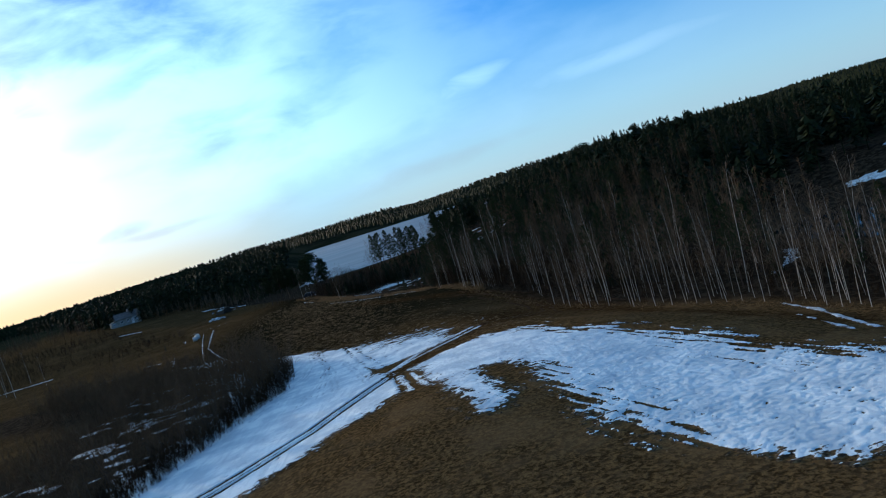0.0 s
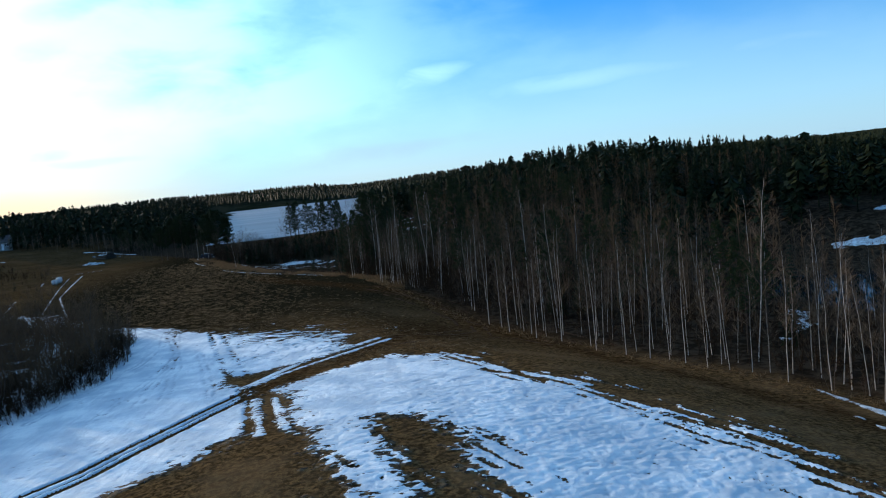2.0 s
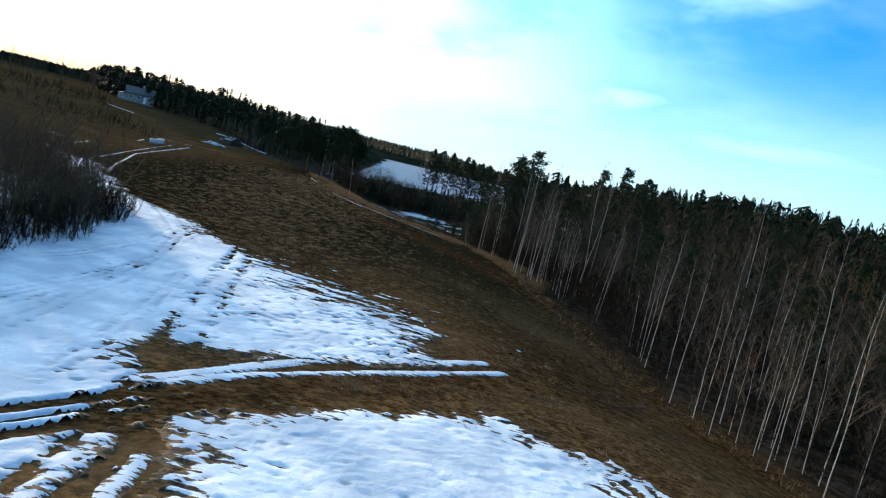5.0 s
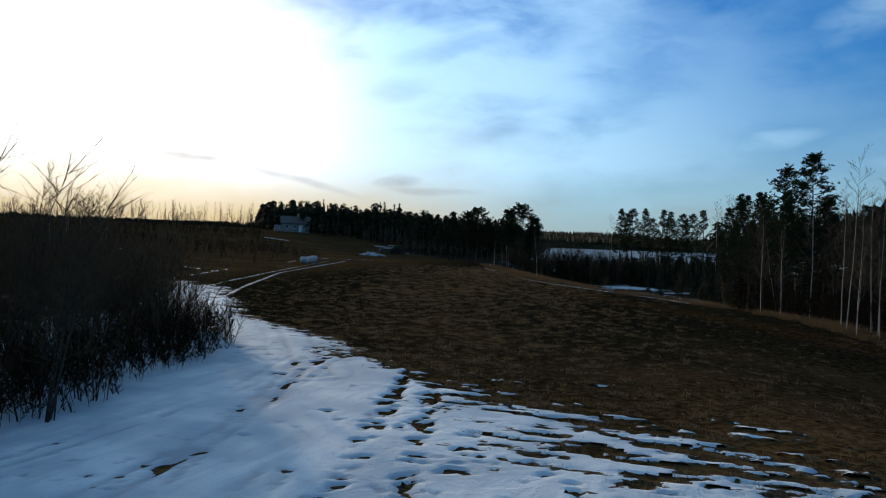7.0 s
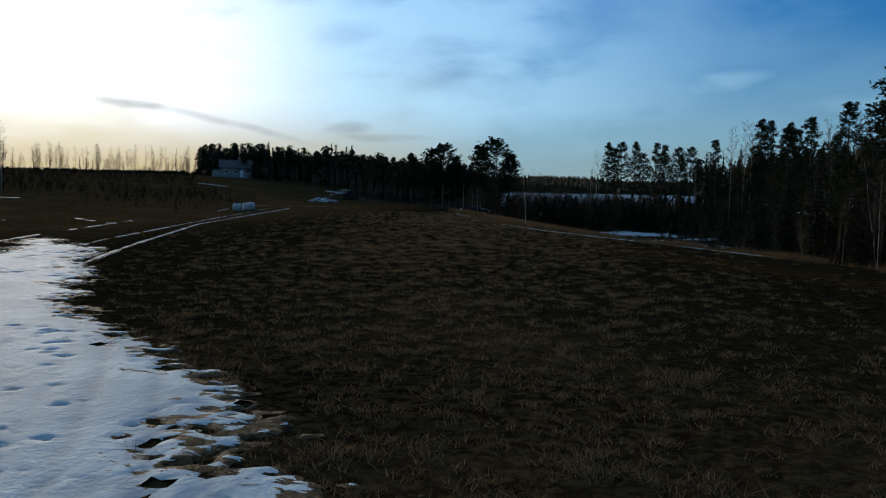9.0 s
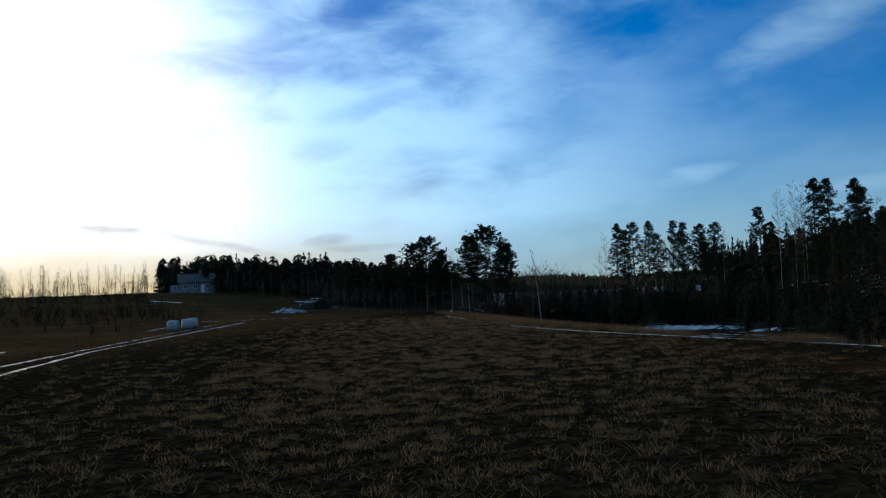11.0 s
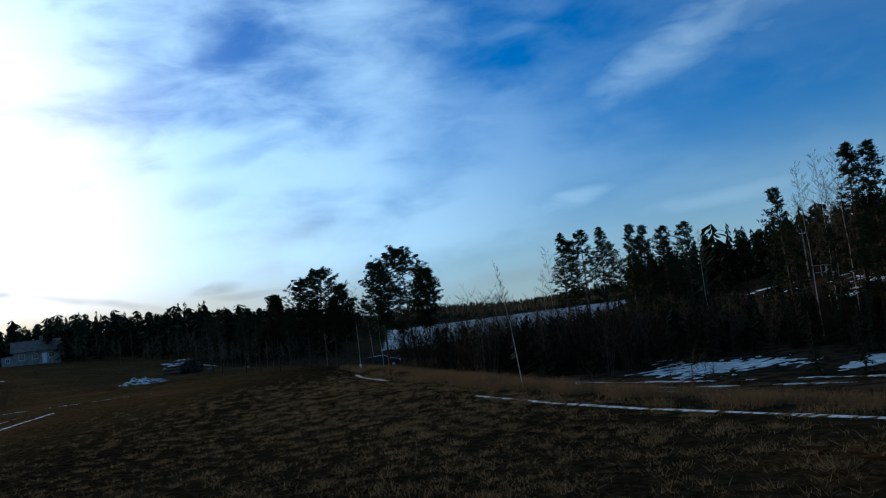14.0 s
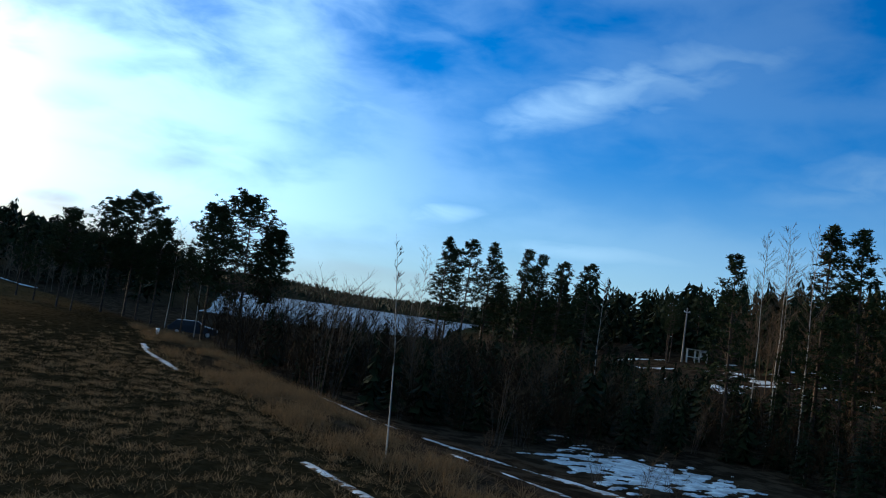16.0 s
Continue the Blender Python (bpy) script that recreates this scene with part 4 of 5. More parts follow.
def scatter(seed, box, count, keep, gap):
    """Random places in plan units that satisfy keep and stay gap apart."""
    r = random.Random(seed)
    out = []
    for _ in range(count * 40):
        if len(out) >= count:
            break
        x, y = r.uniform(box[0], box[1]), r.uniform(box[2], box[3])
        if keep(x, y) and dry(x, y) and all((x - a) ** 2 + (y - b) ** 2 > gap * gap for a, b in out):
            out.append((x, y))
    return out


def edge_u(x, y):
    return float(east_of_edge(x, y))


# front row of birches on the wood's edge
for i, (x, y) in enumerate(scatter(101, (-9, 30, 44, 120), 170, lambda x, y: 0.2 + 2.0 * float(sstep(84, 92, np.array(y)) * (1 - sstep(103, 108, np.array(y)))) < edge_u(x, y) < 3.8 and float(fbm(np.array(x / 3.5), np.array(y / 3.5), 81, 2)) > (0.24 if y < 88 else 0.34), 0.85)):
    BIRCH.place(rnd.randrange(6), x * U, y * U, "slender bare birch with white bark at the field edge", "birches along the field edge", rnd.uniform(0.6, 0.95), rnd.uniform(0, 360), (rnd.gauss(0, 1.4), rnd.gauss(0, 1.4)))

# mixed wood behind them, open towards the pond and towards the shelter in the clearing
def wood_free(x, y):
    over_pond = y < 116 and x > 22 + 0.25 * (112 - y) and edge_u(x, y) > 6
    clearing = 150 < y < 217 and 0.345 < (x + 26.3) / (y - 129.7) < 0.50
    return not over_pond and not clearing


wood_spots = scatter(102, (-8, 34, 52, 186), 290, lambda x, y: 3.5 < edge_u(x, y) < 26 + 0.1 * max(0, y - 110) and x > -6.5 - 0.05 * (y - 116) + (4.0 if y > 136 else 0.0) and not (15 < x < 27 and 150 < y < 168) and wood_free(x, y), 1.9)
for i, (x, y) in enumerate(wood_spots):
    c = rnd.random()
    deep = edge_u(x, y) > 11 or y > 112
    if c < (0.62 if deep else 0.60):
        GREY_TREE.place(rnd.randrange(3), x * U, y * U, "bare birch with shade-darkened bark inside the mixed wood", "trees of the mixed wood", rnd.uniform(0.7, 1.15), rnd.uniform(0, 360), (rnd.gauss(0, 4), rnd.gauss(0, 4)))
    elif c < (0.74 if deep else 0.88):
        BIRCH.place(rnd.randrange(6), x * U, y * U, "bare birch standing inside the mixed wood", "trees of the mixed wood", rnd.uniform(0.75, 1.2), rnd.uniform(0, 360), (rnd.gauss(0, 3), rnd.gauss(0, 3)))
    elif c < (0.92 if deep else 0.96):
        PINE.place(rnd.randrange(4), x * U, y * U, "dark green pine inside the mixed wood", "trees of the mixed wood", rnd.choice((0.6, 0.7, 0.78, 0.85)), rnd.uniform(0, 360))
    else:
        SPRUCE.place(rnd.randrange(3), x * U, y * U, "dark dense spruce inside the mixed wood", "trees of the mixed wood", rnd.uniform(0.6, 1.0), rnd.uniform(0, 360))

for x, y in scatter(111, (8, 34, 132, 182), 16, lambda x, y: edge_u(x, y) > 12 and wood_free(x, y), 2.4):
    PINE.place(rnd.randrange(4), x * U, y * U, "tall pine rising above the birches of the wood", "tall pines of the mixed wood", rnd.uniform(0.95, 1.15), rnd.uniform(0, 360))
for k, x, y, h in ((0, -2.4, 123.4, 14.6), (2, -4.2, 124.2, 13.4), (3, 3.6, 121.6, 14.2), (1, 5.8, 121.8, 15.0), (0, 8.2, 121.4, 14.2), (3, -5.4, 127.0, 11.6), (3, -6.2, 130.5, 11.0), (1, -3.4, 128.2, 11.8), (3, -1.2, 126.4, 10.8), (1, 0.8, 118.4, 10.2), (3, -7.0, 134.6, 10.6), (0, 1.4, 113.8, 9.6)):
    PINE.place(k, x * U, y * U, "dark pine standing at the edge of the mixed wood", "tall pines of the mixed wood", h / (12, 13, 11, 12.5)[k], rnd.uniform(0, 360))
for x, y, sz in ((-5.6, 122.6, 0.62), (-6.6, 127.5, 0.7), (-7.4, 131.6, 0.75), (-3.0, 120.4, 0.6), (-8.2, 137.5, 0.7), (12.6, 85.5, 0.55), (13.6, 84.0, 0.62), (11.8, 87.2, 0.5)):
    SPRUCE.place(rnd.randrange(3), x * U, y * U, "dark dense spruce at the edge of the mixed wood", "spruces of the wood edge", sz, rnd.uniform(0, 360))

# thicket on the west side
for i, (x, y) in enumerate(scatter(103, (-50, -14, 36, 116), 115, lambda x, y: 0.5 + 0.7 * (y > 82) < into_thicket(x, y) < 7, 0.95)):
    BUSH.place(rnd.randrange(5), x * U, y * U, "dense leafless alder bush with dark stems", "bushes of the alder thicket", rnd.uniform(0.95, 1.4) * (1.0 - 0.42 * float(sstep(83, 88, np.array(y)) * (1 - sstep(3, 5, into_thicket(x, y))))), rnd.uniform(0, 360))

for i, (x, y) in enumerate(scatter(107, (-62, -22, 66, 106), 34, lambda x, y: 3.5 < into_thicket(x, y) < 18, 2.2)):
    GREY_TREE.place(rnd.randrange(3), x * U, y * U, "bare grey alder tree rising out of the thicket", "alder trees of the thicket", rnd.uniform(0.55, 0.82), rnd.uniform(0, 360), (rnd.gauss(0, 4), rnd.gauss(0, 4)))

# low dark growth in the hollow past the field
ROAD = [(-8, 139), (-14, 145), (-19, 150), (-26, 161)]


def hollow_free(x, y):
    return segment_distance(np.array(x), np.array(y), ROAD) > 1.8 and not (-19.8 < x < -9.3 and 148 < y < 160 and y < 160 + 0.6 * (x + 15))


for i, (x, y) in enumerate(scatter(104, (-34, 4, 126, 178), 230, lambda x, y: 9.5 < edge_u(x, y) < 40 and x < -4.5 and hollow_free(x, y), 1.15)):
    if rnd.random() < 0.76:
        SMALL_SPRUCE.place(rnd.randrange(3), x * U, y * U, "low dark young spruce in the hollow", "undergrowth in the hollow", rnd.uniform(0.75, 1.15), rnd.uniform(0, 360))
    else:
        BUSH.place(rnd.randrange(5), x * U, y * U, "dark leafless bush in the hollow", "undergrowth in the hollow", rnd.uniform(0.5, 0.85), rnd.uniform(0, 360))
for i, (x, y) in enumerate(scatter(106, (-34, -9, 160, 178), 40, lambda x, y: 4 < edge_u(x, y), 1.2)):
    BUSH.place(3, x * U, y * U, "tall bare alder bush on the shore", "alders on the shore", rnd.uniform(0.95, 1.25) - 0.4 * float(sstep(-26, -20, np.array(x))), rnd.uniform(0, 360))
for i, (x, y) in enumerate(scatter(105, (-9, 30, 52, 126), 45, lambda x, y: 1.0 < edge_u(x, y) < 9, 1.5)):
    BUSH.place(rnd.randrange(5), x * U, y * U, "low brown bush under the birches", "bushes under the birches", rnd.uniform(0.4, 0.75), rnd.uniform(0, 360))

# pines on the shore at the end of the field
for k, x, y, h in ((2, -46.4, 185, 8.8), (1, -43.9, 186.4, 10.4), (1, -42.2, 186.0, 11.3), (2, -39.8, 184.0, 9.2), (2, -36.0, 182.4, 11.6), (0, -33.4, 180.6, 12.9), (2, -32.2, 181.4, 10.6)):
    BROAD_PINE.place(k, x * U, y * U, "tall broad pine on the lake shore", "pines on the lake shore", h / (12.2, 11.5, 11)[k], rnd.uniform(0, 360))
for k, x, y, h in ((2, -44.8, 183.2, 7.0), (0, -41.0, 184.6, 8.0), (2, -37.6, 183.4, 7.6), (0, -34.6, 183.0, 9.0), (1, -52, 192, 8.0), (2, -56, 196, 8.4), (0, -59, 201, 8.8), (1, -49.5, 189, 7.4)):
    PINE.place(k, x * U, y * U, "slim pine on the lake shore", "pines on the lake shore", h / (12, 13, 11, 12.5)[k], rnd.uniform(0, 360))
for x, y in ((-39.4, 186.5), (-38.2, 187.2), (-37.0, 185.0)):
    BIRCH.place(rnd.randrange(6), x * U, y * U, "bare birch among the shore pines", "birches on the shore", 1.02, rnd.uniform(0, 360))
for x, y, sz in ((-29.2, 178, 1.3), (-28.0, 177.4, 1.15), (-26.4, 176.4, 1.1), (-25.4, 175.6, 0.95), (-30.4, 179.2, 1.15)):
    BUSH.place(3, x * U, y * U, "tall bare alder bush on the shore", "alders on the shore", sz, rnd.uniform(0, 360))
for x, y, sz in ((-89, 147, 1.3), (-93, 151, 1.1), (-97, 158, 1.25), (-101, 160, 1.0), (-86, 153, 0.9), (-106, 168, 1.15), (-111, 176, 1.2), (-95, 164, 0.95), (-117, 187, 1.1)):
    BIRCH.place(rnd.randrange(6), x * U, y * U, "tall bare birch on the western slope", "birches of the western slope", sz, rnd.uniform(0, 360))
# grove in front of the lake
for k, x, y, h in ((1, -20.0, 187.5, 13.2), (0, -19.2, 189.5, 12.4), (0, -18.2, 187.0, 13.2), (1, -16.5, 187.6, 13.3), (2, -15.2, 189.6, 11.4), (3, -14.0, 187.4, 13.2), (3, -13.0, 186.8, 12.8), (2, -12.4, 189.4, 11.6), (0, -11.0, 187.0, 12.3), (1, -10.6, 189.0, 11.2), (0, -9.6, 184.6, 12.2)):
    PINE.place(k, x * U, y * U, "dark pine of the small grove before the lake", "pines of the lake grove", h / (12, 13, 11, 12.5)[k], rnd.uniform(0, 360))
for x, y, s in ((-21.4, 188.4, 1.05), (-9.0, 182.4, 0.95), (-22.0, 187.4, 0.8), (-16.6, 188.2, 0.95), (-13.6, 190.0, 0.9)):
    BIRCH.place(2, x * U, y * U, "bare birch beside the pine grove", "birches by the grove", s, rnd.uniform(0, 360))
YOUNG_BIRCH.place(0, -25.1 * U, 147.4 * U, "lone slender young birch beside the path", "", 1.0, 20, (0, -3))
for x, y, sz in ((-17.6, 148.6, 0.62), (-18.4, 149.2, 0.5), (-22.0, 151.2, 0.5), (-18.6, 152.0, 0.42), (-25.4, 171.0, 0.6), (-24.0, 160.0, 0.45)):
    BUSH.place(rnd.randrange(5), x * U, y * U, "low bare bush beside the sunken road", "bushes by the road", sz, rnd.uniform(0, 360))
# tall trees at the corner of the wood
for k, (x, y, s) in enumerate(((-6.9, 165.0, 0.97), (-5.7, 165.4, 1.02), (-5.2, 163.6, 1.0), (-4.9, 166.4, 0.9))):
    TALL_BIRCH.place(k, x * U, y * U, "tall bare birch at the wood corner", "tall birches at the wood corner", s, rnd.uniform(0, 360))
for k, x, y, h in ((3, -8.2, 164.9, 12.0), (1, -4.4, 163.9, 14.4), (3, -3.5, 162.2, 14.2), (1, -2.4, 160.4, 13.6), (0, -1.4, 162.6, 13.0), (3, -6.4, 162.6, 8.2), (3, -5.0, 161.0, 8.6), (3, -3.8, 158.6, 9.4), (1, -1.6, 157.0, 10.4), (0, 1.2, 158.6, 12.0)):
    PINE.place(k, x * U, y * U, "tall dark pine at the wood corner", "conifers at the wood corner", h / (12, 13, 11, 12.5)[k], rnd.uniform(0, 360))
# slim pines round the shelter in the clearing
for x, y, s in ((8.4, 211.5, 0.85), (9.6, 213.6, 0.9), (13.9, 216.6, 0.95), (15.0, 213.0, 0.85), (10.6, 217.0, 0.9)):
    PINE.place(2, x * U, y * U, "slim pine with a bare trunk in the clearing", "pines of the clearing", s, rnd.uniform(0, 360))


def far_woods(name, label, seed, spots, low, high, pines=0.35, mat="spruce", grow=None, tiers=10, n=7):
    """Distant trees joined into one mesh: tiers of ragged boughs round a stem."""
    r = random.Random(seed)
    s = Shape()
    for x, y in spots:
        z = gz(x, y)
        h = r.uniform(low, high) * (grow(x / U, y / U) if grow else 1.0)
        wd = h * r.uniform(0.10, 0.16)
        pine = r.random() < pines
        drop, half = 1.0 / tiers, 2.24 / n
        for k in range(tiers):
            t = (0.32 if pine else 0.06) + (0.64 if pine else 0.92) * k / tiers
            rad = wd * ((0.45 + 0.75 * math.sin(3.14 * (k + 1) / (tiers + 1.5))) if pine else 1.3 * (1.03 - t)) + 0.12
            a0 = r.uniform(0, 6.28)
            for b in range(n):
                a = a0 + 6.283 * b / n
                rr = rad * r.uniform(0.5, 1.4)
                c = Vector((x, y, z + h * (t + drop)))
                p = c + Vector((math.cos(a - half) * rr, math.sin(a - half) * rr, -h * drop * r.uniform(0.5, 1.4)))
                q = c + Vector((math.cos(a + half) * rr, math.sin(a + half) * rr, -h * drop * r.uniform(0.5, 1.4)))
                s.tri(c, p, q)
        s.tube([Vector((x, y, z - 0.2)), Vector((x, y, z + h))], [0.012 * h, 0.02], 4, False)
    return tagged(new(name, s.mesh(name, mat)), label, "forest", kind="stuff")


def bare_woods(name, label, seed, spots, low, high, mat="birch_twig", stems=1, blade=0.028, limbs=26):
    """Distant leafless trees or bushes joined into one mesh."""
    r = random.Random(seed)
    s = Shape()
    for x, y in spots:
        h0 = r.uniform(low, high)
        z = gz(x, y) - 0.2
        for m in range(stems):
            h = h0 * (1.0 if stems == 1 else r.uniform(0.6, 1.0))
            fan = 0.05 if stems == 1 else 0.42
            b = Vector((x + r.uniform(-.4, .4) * (stems > 1), y + r.uniform(-.4, .4) * (stems > 1), z))
            top = b + Vector((r.uniform(-fan, fan) * h, r.uniform(-fan, fan) * h, h))
            s.tube([b, b.lerp(top, 0.6), top], [(0.0065 if stems == 1 else 0.0045) * h, (0.0045 if stems == 1 else 0.003) * h, 0.010], 3 if stems > 1 else 4, False)
            for k in range(limbs):
                t = 0.25 + 0.73 * (k + r.random()) / limbs
                a = r.uniform(0, 6.283)
                d = Vector((math.cos(a), math.sin(a), r.uniform(0.6, 1.6))).normalized()
                p = b.lerp(top, t)
                ln = h * (0.24 * (1 - t) + 0.05) * r.uniform(0.7, 1.2)
                for j in range(4):
                    dd = (d + Vector((r.uniform(-.5, .5), r.uniform(-.5, .5), r.uniform(-.3, .5)))).normalized()
                    side = dd.cross(Vector((r.uniform(-1, 1), r.uniform(-1, 1), r.uniform(-1, 1)))).normalized() * blade
                    o = p + d * ln * 0.25 * j
                    s.tri(o - side, o + side, o + dd * ln * 0.7)
    return tagged(new(name, s.mesh(name, mat)), label, "forest", kind="stuff")


def ridge_spot(x, y):
    return y > np.interp(x, [8, 30, 46, 60, 70, 80, 120], [222, 178, 134, 127, 135, 143, 160]) and float(lake_mask(x, y)) < 0.05


def spots(seed, box, count, keep, gap):
    return [(x * U, y * U) for x, y in scatter(seed, box, count, keep, gap)]


RIDGE = spots(201, (-4, 200, 118, 345), 1900, ridge_spot, 2.3)
near_ridge = [q for q in RIDGE if q[1] < 172 * U and q[0] < 110 * U]
far_woods("spruce_edge", "dark spruce wood beyond the pond", 221, near_ridge, 8.5, 13, 0.15, tiers=20, n=11)
far_woods("spruce_forest", "dark spruce forest covering the hill", 201, [q for q in RIDGE if q not in near_ridge], 8.5, 13, 0.15)
bare_woods("yard_birches", "bare trees in front of the conifer forest", 211, spots(211, (-98, -58, 208, 236), 60, lambda x, y: y > 216 - 0.35 * (x + 60), 2.0), 4, 7)
far_woods("house_forest", "dark conifer forest behind the grey house", 202, spots(202, (-165, -50, 206, 330), 620, lambda x, y: y > 234 - 0.3 * (x + 60) * (x > -60) and x > -17 - 0.625 * (y - 86) and float(lake_mask(x, y)) < 0.05, 2.3), 5.5, 11.0, 0.5)
far_woods("shore_forest", "distant conifers along the far lake shores", 203, spots(203, (-430, -52, 262, 700), 640, lambda x, y: x > -17 - 0.62 * (y - 86) and float(lake_mask(x, y)) < 0.05, 4.5), 9, 14, 0.4)
far_woods("wood_interior", "dark conifers in the depth of the wood", 206, spots(206, (14, 90, 96, 205), 90, lambda x, y: edge_u(x, y) > 24 and not ridge_spot(x, y) and y > 118 and wood_free(x, y), 2.3), 7, 12, 0.4)
# Birches in the darker twig material: shade of the wood's depth as colour.
bare_woods("wood_birches", "bare birches in the depth of the wood", 207, spots(207, (8, 92, 74, 205), 560, lambda x, y: edge_u(x, y) > 12 and float(land(x, y)) > POND and not (x > 44 and y < 150) and (not ridge_spot(x, y) or x + y < 235) and wood_free(x, y), 1.7), 7, 12, "bush_twig", 1, 0.030)
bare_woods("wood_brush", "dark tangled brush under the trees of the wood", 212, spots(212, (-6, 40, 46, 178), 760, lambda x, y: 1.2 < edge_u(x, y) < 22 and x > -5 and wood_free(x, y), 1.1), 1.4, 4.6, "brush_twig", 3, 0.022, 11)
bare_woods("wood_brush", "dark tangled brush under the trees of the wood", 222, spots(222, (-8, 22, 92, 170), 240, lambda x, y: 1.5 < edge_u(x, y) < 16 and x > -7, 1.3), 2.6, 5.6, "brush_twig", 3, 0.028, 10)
far_woods("hollow_conifers", "low dark conifers filling the hollow before the lake", 213, spots(213, (-31, 0, 160, 184), 150, lambda x, y: edge_u(x, y) > 5.5 and not (x < -27 and y > 177), 1.5), 2.4, 4.4, 0.1)
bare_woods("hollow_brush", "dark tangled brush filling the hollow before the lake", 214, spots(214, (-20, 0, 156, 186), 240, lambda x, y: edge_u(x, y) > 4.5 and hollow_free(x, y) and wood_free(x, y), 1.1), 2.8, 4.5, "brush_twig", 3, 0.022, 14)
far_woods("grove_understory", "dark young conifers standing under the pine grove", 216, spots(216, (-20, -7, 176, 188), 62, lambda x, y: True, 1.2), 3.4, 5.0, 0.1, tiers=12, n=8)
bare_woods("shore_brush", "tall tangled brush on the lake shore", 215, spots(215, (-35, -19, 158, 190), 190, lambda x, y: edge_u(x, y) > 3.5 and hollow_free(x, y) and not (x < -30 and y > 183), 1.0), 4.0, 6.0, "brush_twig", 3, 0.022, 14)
bare_woods("birch_row", "row of bare birches on the western rise", 204, spots(204, (-215, -104, 168, 266), 430, lambda x, y: abs(y - (262 + 0.75 * (x + 108))) < 16, 0.8), 2.5, 9.5, "bush_twig", 1, 0.022, 26)
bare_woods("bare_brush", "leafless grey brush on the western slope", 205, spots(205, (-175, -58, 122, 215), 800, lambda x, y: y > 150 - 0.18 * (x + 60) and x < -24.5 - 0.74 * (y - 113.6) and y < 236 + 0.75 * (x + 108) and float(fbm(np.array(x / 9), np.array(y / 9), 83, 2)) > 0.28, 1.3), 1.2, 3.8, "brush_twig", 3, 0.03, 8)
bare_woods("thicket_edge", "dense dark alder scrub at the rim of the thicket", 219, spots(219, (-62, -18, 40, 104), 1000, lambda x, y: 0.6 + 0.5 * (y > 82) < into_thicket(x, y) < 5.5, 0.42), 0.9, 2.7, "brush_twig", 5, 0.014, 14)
bare_woods("thicket_interior", "tangled leafless stems inside the alder thicket", 208, spots(208, (-62, -18, 36, 104), 430, lambda x, y: 3.0 < into_thicket(x, y) < 26 and y < 76, 1.0), 3.8, 6.6, "bush_twig", 2, 0.015, 18)
bare_woods("thicket_interior", "tangled leafless stems inside the alder thicket", 218, spots(218, (-62, -18, 74, 112), 430, lambda x, y: 2.2 < into_thicket(x, y) < 22, 0.85), 4.2, 7.2, "bush_twig", 3, 0.012, 22)


def hill_trees(name, label, seed, count):
    """Conifers on the far hills beyond the lake, a few tiers each."""
    g = np.random.default_rng(seed)
    s = Shape()
    a, d = radians(90) + np.radians(g.uniform(-42, 52, count)), (930 + 800 * g.uniform(0, 1, count) ** 1.6) * U
    X, Y = np.cos(a) * d, np.sin(a) * d
    Zs, lk = ground_z(X, Y), lake_mask(X / U, Y / U)
    for x, y, z, l, h in zip(X, Y, Zs, lk, g.uniform(5, 8, count)):
        if l > 0.03:
            continue
        for t in (0.05, 0.35, 0.62):
            i = len(s.v)
            r = h * 0.6 * (1.05 - t)
            s.v += [(x + r * math.cos(c), y + r * math.sin(c), z + h * t) for c in (0.3, 2.4, 4.5)] + [(x, y, z + h * (t + 0.42))]
            s.f += [(i, i + 1, i + 3), (i + 1, i + 2, i + 3), (i + 2, i, i + 3)]
    return tagged(new(name, s.mesh(name, "spruce")), label, "forest", kind="stuff")


hill_trees("hill_forest", "forest on the far hills past the lake", 209, 9500)


# ---------------------------------------------------------------- grass
def blades(name, label, mat, places, count, low, high, width, spread, seed, lean=0.6):
    """Tufts of single blades at the given plan places, as one mesh."""
    g = np.random.default_rng(seed)
    P = np.repeat(np.asarray(places, float) * U, count, 0)
    n = len(P)
    base = P + g.normal(0, spread, (n, 2))
    z = ground_z(base[:, 0], base[:, 1])
    h = g.uniform(low, high, n)
    a = g.uniform(0, 2 * np.pi, n)
    l = h * g.uniform(0.1, lean, n) * 1.6
    b = a + g.uniform(0.6, 2.4, n)
    wx, wy = np.cos(b) * width, np.sin(b) * width
    co = np.empty((n, 3, 3))
    co[:, 0] = np.stack([base[:, 0] - wx, base[:, 1] - wy, z - 0.02], 1)
    co[:, 1] = np.stack([base[:, 0] + wx, base[:, 1] + wy, z - 0.02], 1)
    co[:, 2] = np.stack([base[:, 0] + np.cos(a) * l, base[:, 1] + np.sin(a) * l, z + h], 1)
    me = bpy.data.meshes.new(name)
    me.vertices.add(3 * n)
    me.loops.add(3 * n)
    me.polygons.add(n)
    me.vertices.foreach_set("co", co.ravel())
    me.loops.foreach_set("vertex_index", np.arange(3 * n))
    me.polygons.foreach_set("loop_start", np.arange(0, 3 * n, 3))
    me.update(calc_edges=True)
    me.materials.append(MAT[mat])
    return tagged(new(name, me), label, "grass", kind="stuff")


def meadow_places(seed, count, box, keep):
    g = np.random.default_rng(seed)
    x, y = g.uniform(box[0], box[1], count), g.uniform(box[2], box[3], count)
    k = keep(x, y, g.uniform(0, 1, count))
    return np.stack([x[k], y[k]], 1)


FIELD_LINE = [(-10, 70), (-17, 86), (-22, 104), (-26, 122), (-28, 140), (-33, 158)]


